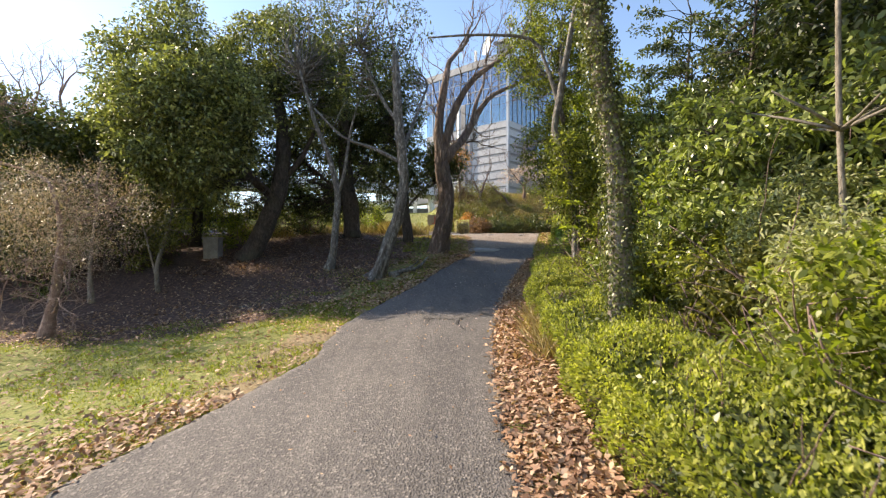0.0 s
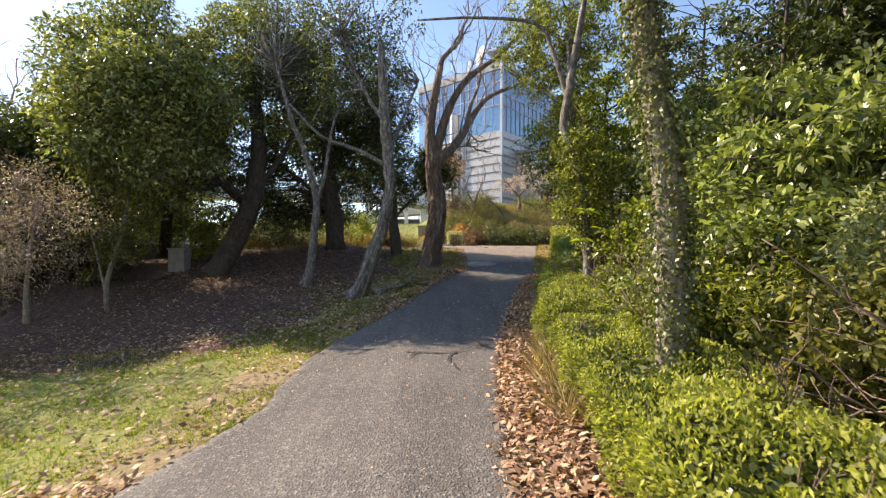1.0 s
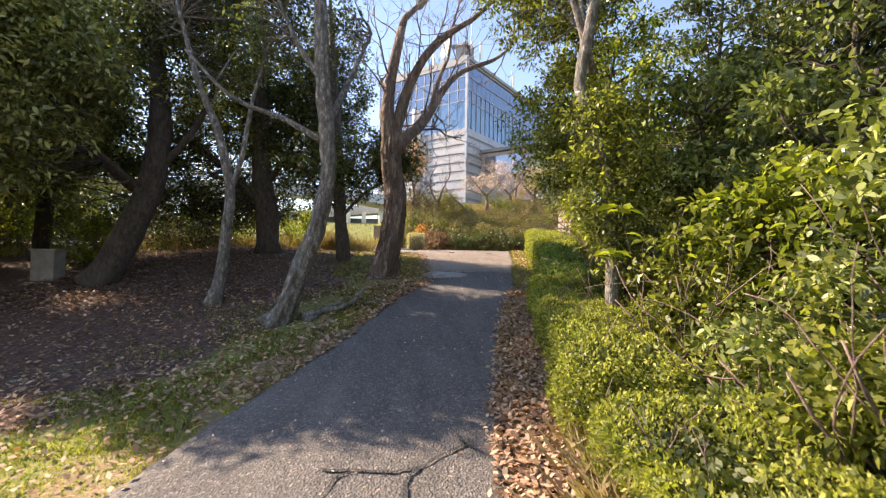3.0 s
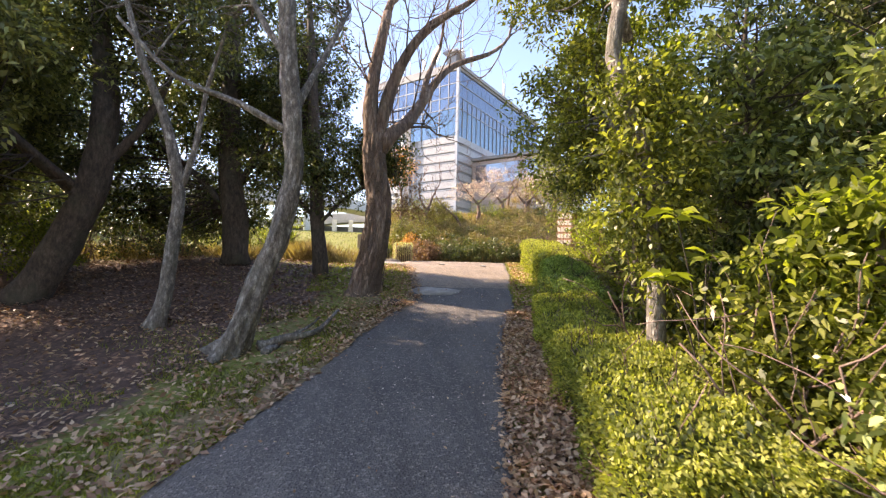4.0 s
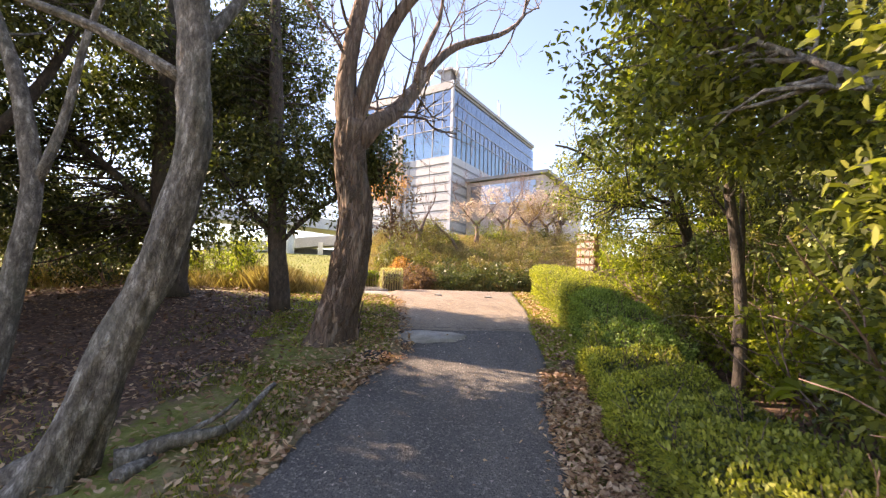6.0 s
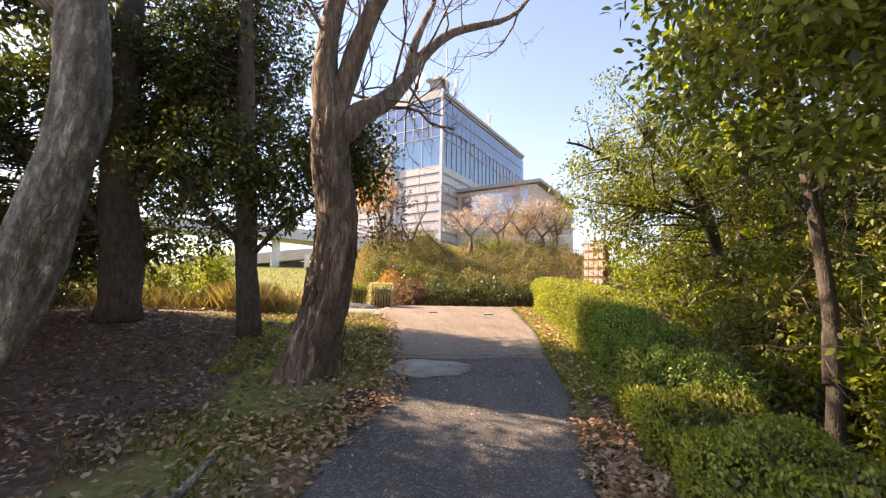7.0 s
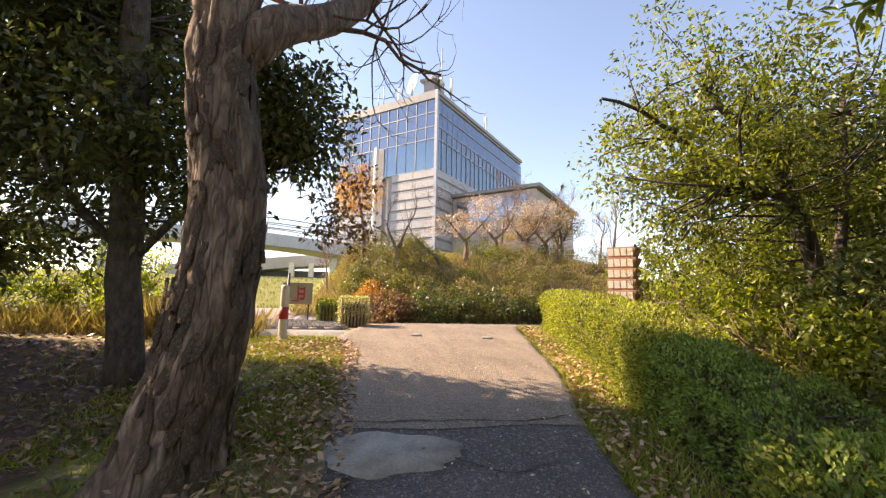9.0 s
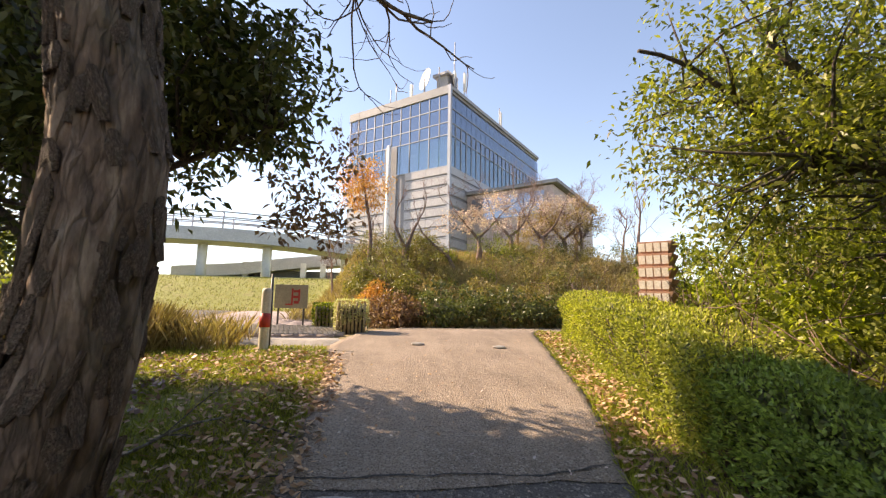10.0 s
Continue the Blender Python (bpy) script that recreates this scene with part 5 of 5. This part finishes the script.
notice = thing("notice_board", "low beige notice board with illegible red marks beside the paving", "sign")
notice.location = (-0.42, 21.9, float(land(-0.42, 21.9)))
part("board", Shape().box(-0.34, -0.015, 0.42, 0.34, 0.015, 0.92), OLIVE, notice, "", False, 0.006)
for x in (-0.26, 0.26):
    part("post", Shape().tube([(x, 0.04, -0.1), (x, 0.04, 0.4), (x, 0.04, 0.9)], 0.02, 8), STEEL, notice)
for x, z, w, h in ((0.02, 0.66, 0.035, 0.36), (0.1, 0.78, 0.11, 0.05), (0.1, 0.66, 0.12, 0.05), (0.11, 0.55, 0.1, 0.06), (0.16, 0.7, 0.035, 0.26), (-0.05, 0.5, 0.12, 0.03)):
    part("bar", Shape().box(x - w / 2, -0.02, z - h / 2, x + w / 2, -0.0155, z + h / 2), RED, notice, "", False)


def planter(x, y, wx, wy, h, leaf, label):
    p = thing("fenced_planter", label, "planter", "planters")
    z = float(land(x, y))
    p.location = (x, y, z)
    n = int(wx / 0.07)
    for i in range(n + 1):
        for yy in (-wy / 2, wy / 2):
            part("stake", Shape().tube([(-wx / 2 + i * wx / n, yy, -0.05), (-wx / 2 + i * wx / n, yy, h * 0.5), (-wx / 2 + i * wx / n, yy, h * RNG.uniform(0.9, 1.0))], 0.026, 6), STRAW, p)
    m = int(wy / 0.07)
    for i in range(1, m):
        for xx in (-wx / 2, wx / 2):
            part("stake", Shape().tube([(xx, -wy / 2 + i * wy / m, -0.05), (xx, -wy / 2 + i * wy / m, h * 0.5), (xx, -wy / 2 + i * wy / m, h * RNG.uniform(0.9, 1.0))], 0.026, 6), STRAW, p)
    part("soil", Shape().box(-wx / 2 + 0.03, -wy / 2 + 0.03, -0.05, wx / 2 - 0.03, wy / 2 - 0.03, h * 0.8), BARK_DARK, p, "", False)
    n = 1100
    q = RNG.uniform(-1, 1, (n, 3))
    face = RNG.integers(0, 5, n)
    q[face == 0, 0], q[face == 1, 0], q[face == 2, 1], q[face == 3, 1], q[face == 4, 2] = -1, 1, -1, 1, 1
    q = q[(q[:, 2] > -0.3) | (RNG.random(n) < 0.35)]
    P = q * np.array([wx / 2 + 0.05, wy / 2 + 0.05, h / 2]) + np.array([0, 0, h / 2 + 0.04])
    clad = new("clipped_foliage", quads_mesh("clipped_foliage", leaf_quads(P, unit(q * 0.6 + RNG.normal(0, 0.5, q.shape)), 0.05, 0.03), leaf))
    clad.parent = p
    C = ellipsoid_points(70, (0, 0, h * 0.62), (wx * 0.72, wy * 0.72, h * 0.5), 0.25)
    c = new("foliage", quads_mesh("foliage", clump_leaves(C, np.full(70, 0.08), 22, 0.05, 0.03), leaf))
    c.parent = p


planter(0.9, 21.1, 0.5, 0.5, 0.6, LEAF_PALE, "low straw-coloured staked planter with pale foliage")
planter(0.28, 21.9, 0.3, 0.3, 0.5, LEAF_LIT, "small staked planter with bright green foliage")


def tiered_sign():
    t = thing("tiered_tile_pillar", "terracotta pillar of stacked flared tiers set with pale square tiles", "pillar")
    x, y = 6.05, 19.0
    t.location = (x, y, float(land(x, y)))
    t.rotation_euler = (0, radians(2), radians(-50))
    part("foot", Shape().box(-0.26, -0.16, -0.1, 0.26, 0.16, 0.75), BRICKRED, t, "", False, 0.01)
    for k in range(5):
        z, s = 0.75 + k * 0.21, Shape()
        v = [(-0.24, -0.15, z), (0.22, -0.15, z), (0.22, 0.15, z), (-0.24, 0.15, z), (-0.26, -0.2, z + 0.205), (0.30, -0.2, z + 0.205), (0.30, 0.2, z + 0.205), (-0.26, 0.2, z + 0.205)]
        s.add(v, [(3, 2, 1, 0), (4, 5, 6, 7), (0, 1, 5, 4), (1, 2, 6, 5), (2, 3, 7, 6), (3, 0, 4, 7)])
        tier = part("tier", s, BRICKRED, t, "", False, 0.006)
        for i in range(4):
            a = -0.235 + i * 0.122
            part("tile", Shape().add([(a, -0.175, z + 0.035), (a + 0.1, -0.175, z + 0.035), (a + 0.1, -0.205, z + 0.175), (a, -0.205, z + 0.175),
                                      (a, -0.15, z + 0.035), (a + 0.1, -0.15, z + 0.035), (a + 0.1, -0.17, z + 0.175), (a, -0.17, z + 0.175)],
                                     [(0, 1, 2, 3), (7, 6, 5, 4), (0, 4, 5, 1), (1, 5, 6, 2), (2, 6, 7, 3), (3, 7, 4, 0)]), TILE_PALE, tier, "", False)


tiered_sign()

# utility box among the trees
ub = thing("utility_box", "weathered pale utility box in the shade of the trees", "cabinet")
ub.location = (-7.6, 14.8, float(land(-7.6, 14.8)))
part("body", Shape().box(-0.24, -0.18, -0.05, 0.24, 0.18, 0.62), CONCRETE, ub, "", False, 0.015)
part("lid", Shape().box(-0.27, -0.21, 0.62, 0.27, 0.21, 0.67), CONCRETE, ub, "", False, 0.01)

def fallen_branch(x, y, length, r, turn):
    t = thing("fallen_branch", "weathered grey dead branch lying in the grass", "branch", "fallen branches")
    t.location, t.rotation_euler = (x, y, float(land(x, y)) + r * 0.7), (0, 0, turn)
    sh = Shape()
    grow(sh, (0, 0, 0), (1, 0, 0.05), length, r, 1, 0.25, 3, -0.02, 10, 0.4)
    part("limb", sh, BARK_GREY, t)


for args in ((-1.35, 11.25, 0.75, 0.075, 0.5), (-1.2, 11.0, 0.5, 0.06, 1.2), (0.35, 15.9, 0.7, 0.012, -1.0), (-0.3, 15.2, 0.8, 0.014, 0.6), (-4.5, 9.9, 0.9, 0.02, -0.4), (-3.6, 10.4, 0.6, 0.015, 0.7), (-2.2, 12.6, 0.8, 0.015, 0.2)):
    fallen_branch(*args)

# ---------------------------------------------------------------- loose litter, grass, stones
def scatter_leaves(name, label, X, Y, size, material, lift=0.045):
    n = len(X)
    a = RNG.uniform(0, 2 * np.pi, n)
    axis = unit(np.stack([np.cos(a), np.sin(a), RNG.normal(0, 0.35, n)], 1))
    P = np.stack([X, Y, land(X, Y) + lift + RNG.uniform(0, 0.03, n)], 1)
    return tagged(new(name, quads_mesh(name, leaf_quads(P, axis, size, size * 0.55, 1.6, -0.15), material)), label, "leaf litter", kind="stuff")


y = RNG.uniform(-0.5, 13, 22000)
e = np.interp(y, RY, RX)
x = e - 0.06 + 0.62 * RNG.uniform(0, 1, len(y)) ** 0.9 - 0.12 * RNG.random(len(y)) ** 3
scatter_leaves("fallen_leaves", "dry brown fallen leaves along the path edge", x, y, 0.062, FALLEN)
y = RNG.uniform(13, 21, 1800)
scatter_leaves("fallen_leaves", "dry brown fallen leaves under the hedge", np.interp(y, RY, RX) + np.abs(RNG.normal(0.1, 0.25, len(y))), y, 0.07, FALLEN)
y = RNG.uniform(0.0, 4.5, 3200)
scatter_leaves("fallen_leaves", "dry leaves gathered at the lawn's edge", np.interp(y, LY, LX) - np.abs(RNG.normal(0.1, 0.9, len(y))), y, 0.075, FALLEN, 0.03)
y = RNG.uniform(1.5, 9.5, 4500)
scatter_leaves("fallen_leaves", "brown fallen leaves strewn over the lawn", np.interp(y, LY, LX) - RNG.uniform(0, 1, len(y)) ** 1.3 * 8, y, 0.07, FALLEN, 0.03)
y = RNG.uniform(8.2, 13.5, 6500)
scatter_leaves("fallen_leaves", "fallen leaves on the soil under the trees", np.interp(y, LY, LX) - 8 * RNG.uniform(0, 1, len(y)) ** 1.6, y, 0.075, FALLEN, 0.03)
# litter on the mound, shade put into its dark red colour
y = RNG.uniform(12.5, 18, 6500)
scatter_leaves("fallen_leaves", "reddish leaf litter on the mound, its colour darkened for shade", np.interp(y, LY, LX) - 1.3 - RNG.uniform(0, 7, len(y)), y, 0.075, LITTER_SHADE_TONE, 0.03)
y = RNG.uniform(0, 20, 420)
scatter_leaves("leaf_specks", "small leaf scraps on the asphalt", np.interp(y, LY, LX) + RNG.uniform(0, 1, len(y)) * (np.interp(y, RY, RX) - np.interp(y, LY, LX)), y, 0.035, FALLEN, 0.055)


y = RNG.uniform(6, 18, 260)
scatter_leaves("petals", "small white petals scattered on the asphalt", np.interp(y, LY, LX) + RNG.uniform(0, 1, len(y)) * (np.interp(y, RY, RX) - np.interp(y, LY, LX)), y, 0.03, BLOSSOM, 0.055)


def blades(name, label, X, Y, height, width, material, lean=0.5):
    n = len(X)
    a = RNG.uniform(0, 2 * np.pi, n)
    side = np.stack([np.cos(a), np.sin(a), 0 * a], 1) * width / 2
    h = (height * RNG.uniform(0.5, 1.3, n))[:, None]
    P = np.stack([X, Y, land(X, Y) - 0.01], 1)
    d = unit(np.array([0, 0, 1]) + RNG.normal(0, lean, (n, 3)) * np.array([1, 1, 0.2]))
    tip = P + d * h
    mid = P + d * h * 0.5 + np.array([0, 0, 1]) * h * 0.08
    return tagged(new(name, quads_mesh(name, np.stack([P - side, P + side, mid + side * 0.6, tip], 1), material)), label, "grass", kind="stuff")


n = 95000
y = RNG.uniform(0.2, 9.2, n)
x = np.interp(y, LY, LX) - RNG.uniform(0.0, 1, n) ** 1.4 * 9
keep = (np.array([noise.noise(Vector((a * 0.8, b * 1.1, 2))) for a, b in zip(x, y)]) > -0.2) & (RNG.random(n) < 1 - 0.85 * (y < 3.0) * (x > -3.6))
blades("lawn_grass", "short sunlit lawn grass mixed with dry blades", x[keep], y[keep], 0.05, 0.014, GRASS, 0.8)
n = 46000
y = RNG.uniform(7.6, 19, n)
x = np.interp(y, LY, LX) - 0.15 - np.abs(RNG.normal(0, 1.5, n))
keep = np.array([noise.noise(Vector((a * 1.2, b * 1.2, 5))) for a, b in zip(x, y)]) > 0.0
blades("verge_grass", "patchy green grass on the shaded verge", x[keep][::2], y[keep][::2], 0.07, 0.012, GRASS, 0.7)
blades("verge_grass", "dull olive grass on the shaded verge", x[keep][1::2], y[keep][1::2], 0.08, 0.012, LEAF_OLIVE, 0.8)
n = 16000
y = RNG.uniform(14.5, 19.2, n)
x = np.interp(y, LY, LX) - RNG.uniform(0.05, 2.2, n)
blades("verge_grass", "green and straw grass beside the leafless tree", x, y, 0.07, 0.014, GRASS, 0.8)
y = RNG.uniform(12.5, 18.5, 2600)
scatter_leaves("fallen_leaves", "pale fallen leaves at the foot of the leafless tree", np.interp(y, LY, LX) + 0.15 - np.abs(RNG.normal(0, 0.8, len(y))), y, 0.07, FALLEN, 0.04)
n = 14000
y = RNG.uniform(13.5, 21.5, n)
x = np.interp(y, RY, RX) + RNG.uniform(0.0, 1, n) ** 1.5 * 0.7
blades("verge_grass", "yellowing grass between path and hedge", x, y, 0.1, 0.012, GRASS, 0.6)
n = 48000
x, y = RNG.uniform(-0.8, 12, n), RNG.uniform(23.2, 33, n)
blades("bank_grass", "tall dry grass on the bank", x, y, 0.36, 0.018, DRY_GRASS, 0.4)
n = 7000
x, y = RNG.uniform(-14, -0.5, n), RNG.uniform(27, 40, n)
blades("bank_grass", "green grass on the lawn slope", x, y, 0.12, 0.03, LEAF_OLIVE, 0.5)
n = 1700
y = RNG.uniform(4.8, 7.1, n)
blades("dry_grass_tuft", "dry straw-coloured grass stems at the hedge's gap", np.interp(y, RY, RX) + 0.62 + RNG.normal(0, 0.12, n), y, 0.3, 0.01, DRY_GRASS, 0.7)
n = 3400
blades("dry_grass_tuft", "straw-coloured ornamental grass by the road", -2.0 + RNG.normal(0, 0.24, n), 18.9 + RNG.normal(0, 0.2, n), 0.6, 0.006, DRY_GRASS, 0.4)
n = 3500
blades("dry_grass_tuft", "tall dry grass behind the tree trunks", RNG.uniform(-9, -0.6, n), RNG.uniform(18.6, 20, n), 0.5, 0.015, DRY_GRASS, 0.4)

for x, y, r in ((2.05, 19.2, 0.1), (3.3, 18.9, 0.1)):
    s = bmesh.new()
    bmesh.ops.create_icosphere(s, subdivisions=2, radius=r)
    for v in s.verts:
        v.co = Vector((v.co.x * 1.1, v.co.y * 0.6, v.co.z * 0.3)) * (1 + 0.25 * noise.noise(v.co * 9))
    me = bpy.data.meshes.new("stud")
    s.to_mesh(me)
    s.free()
    me.materials.append(STONE)
    ob = tagged(new("road_stud", me), "small pale stone stud set in the path", "stud", "road studs")
    ob.location = (x, y, float(land(x, y)) + 0.055)

# concrete patch over the worn asphalt
u = np.arange(40) * 2 * np.pi / 40
ring = [(1.30 + (0.50 + 0.2 * noise.noise(Vector((math.cos(a) * 2, math.sin(a) * 2, 3)))) * math.cos(a), 14.42 + 0.28 * (1 + 0.5 * noise.noise(Vector((math.cos(a) * 1.6, math.sin(a) * 1.6, 8)))) * math.sin(a)) for a in u]
s = Shape()
top = [(a, b, float(land(a, b)) + 0.052) for a, b in ring]
s.add([(1.30, 14.42, float(land(1.30, 14.42)) + 0.056)] + top + [(a, b, c - 0.06) for a, b, c in top],
      [(0, 1 + i, 1 + (i + 1) % 40) for i in range(40)] + [(1 + i, 41 + i, 41 + (i + 1) % 40, 1 + (i + 1) % 40) for i in range(40)])
tagged(part("concrete_patch", s, CONCRETE), "pale concrete repair patch in the path", "patch", kind="structure")

# dark cracks that run through the asphalt, branch shadows painted in among them
def crack(points, width, seed):
    q = smooth_line([(a, b, 0) for a, b in points], 0.05)
    r = random.Random(seed)
    wob = [0.035 * noise.noise(Vector((p[0] * 5, p[1] * 5, seed))) for p in q]
    d = unit(np.gradient(q, axis=0))
    sh, v = Shape(), []
    for p, e, o in zip(q, d, wob):
        for sgn in (-1, 1):
            w = width * r.uniform(0.15, 1.0) / 2
            a, b = p[0] - e[1] * (o + sgn * w), p[1] + e[0] * (o + sgn * w)
            v.append((a, b, float(land(a, b)) + 0.0425))
    sh.add(v, [(2 * i, 2 * i + 1, 2 * i + 3, 2 * i + 2) for i in range(len(q) - 1)])
    tagged(part("crack", sh, CRACK_SHADOW), "dark line in worn asphalt, from cracks and painted branch shadows", "crack", "asphalt cracks", kind="structure")


CRACKS_AND_SHADOWS = ((((-0.32, 6.80), (0.03, 6.77), (0.30, 6.81), (0.65, 7.08)), 0.045), (((0.60, 7.23), (0.67, 7.04), (0.75, 6.93), (0.88, 6.76)), 0.04), (((0.29, 6.81), (0.21, 6.62), (0.22, 6.38), (0.32, 6.17)), 0.05), (((-0.01, 6.78), (-0.20, 6.73), (-0.30, 6.52)), 0.025),
          (((0.62, 15.0), (1.1, 14.95), (1.7, 14.93), (2.5, 14.9), (3.0, 14.98)), 0.03), (((1.75, 14.3), (2.1, 14.1), (2.5, 14.2)), 0.025))
for k, (line, w) in enumerate(CRACKS_AND_SHADOWS):
    crack(line, w, k + 1.0)

# worn black spot beside the patch
spot = Shape()
rim = [(0.5 + 0.2 * (1 + 0.3 * noise.noise(Vector((math.cos(a) * 2, math.sin(a) * 2, 1)))) * math.cos(a), 13.55 + 0.17 * (1 + 0.3 * noise.noise(Vector((math.cos(a) * 2, math.sin(a) * 2, 5)))) * math.sin(a)) for a in u]
top = [(a, b, float(land(a, b)) + 0.048) for a, b in rim]
spot.add([(0.5, 13.55, float(land(0.5, 13.55)) + 0.06)] + top + [(a, b, c - 0.07) for a, b, c in top],
         [(0, 1 + i, 1 + (i + 1) % 40) for i in range(40)] + [(1 + i, 41 + i, 41 + (i + 1) % 40, 1 + (i + 1) % 40) for i in range(40)])
tagged(part("asphalt_spot", spot, ASPHALT_NEW), "small lump of black asphalt beside the path", "patch", kind="structure")

# block paving: bricks with open joints
brick = Shape().box(-0.147, -0.077, -0.03, 0.147, 0.077, 0.024).mesh("brick", PAVER)
k = 0
for j in range(24):
    for i in range(12):
        x, y = -2.5 + i * 0.3 + 0.15 * (j % 2), 20.3 + j * 0.16
        if x > 0.75:
            continue
        ob = new("brick", brick)
        ob.parent = paving
        ob.location = (x, y, float(land(x, y)) + 0.028 + 0.003 * math.sin(i * 7.1 + j * 3.3))
        ob.rotation_euler = (math.atan(float(land(x, y + 0.1) - land(x, y - 0.1)) / 0.2), 0, 0)

# slanting grip ribs on the ramp of the paving
ribs = Shape()
for j in range(8):
    for i in range(26):
        x, y = -1.5 + i * 0.085 + 0.05 * (j % 2), 20.35 + j * 0.21
        z = float(land(x, y)) + 0.05
        ribs.add([(x - 0.012, y - 0.07, z), (x + 0.022, y - 0.07, z), (x + 0.072, y + 0.07, z + 0.012), (x + 0.038, y + 0.07, z + 0.012),
                  (x - 0.008, y - 0.06, z + 0.025), (x + 0.016, y - 0.06, z + 0.025), (x + 0.066, y + 0.06, z + 0.034), (x + 0.042, y + 0.06, z + 0.034)],
                 [(4, 5, 6, 7), (0, 1, 5, 4), (1, 2, 6, 5), (2, 3, 7, 6), (3, 0, 4, 7)])
grip = part("grip_ribs", ribs, CONCRETE, paving, "rows of slanting raised ribs", False)
tagged(grip, kind="stuff")
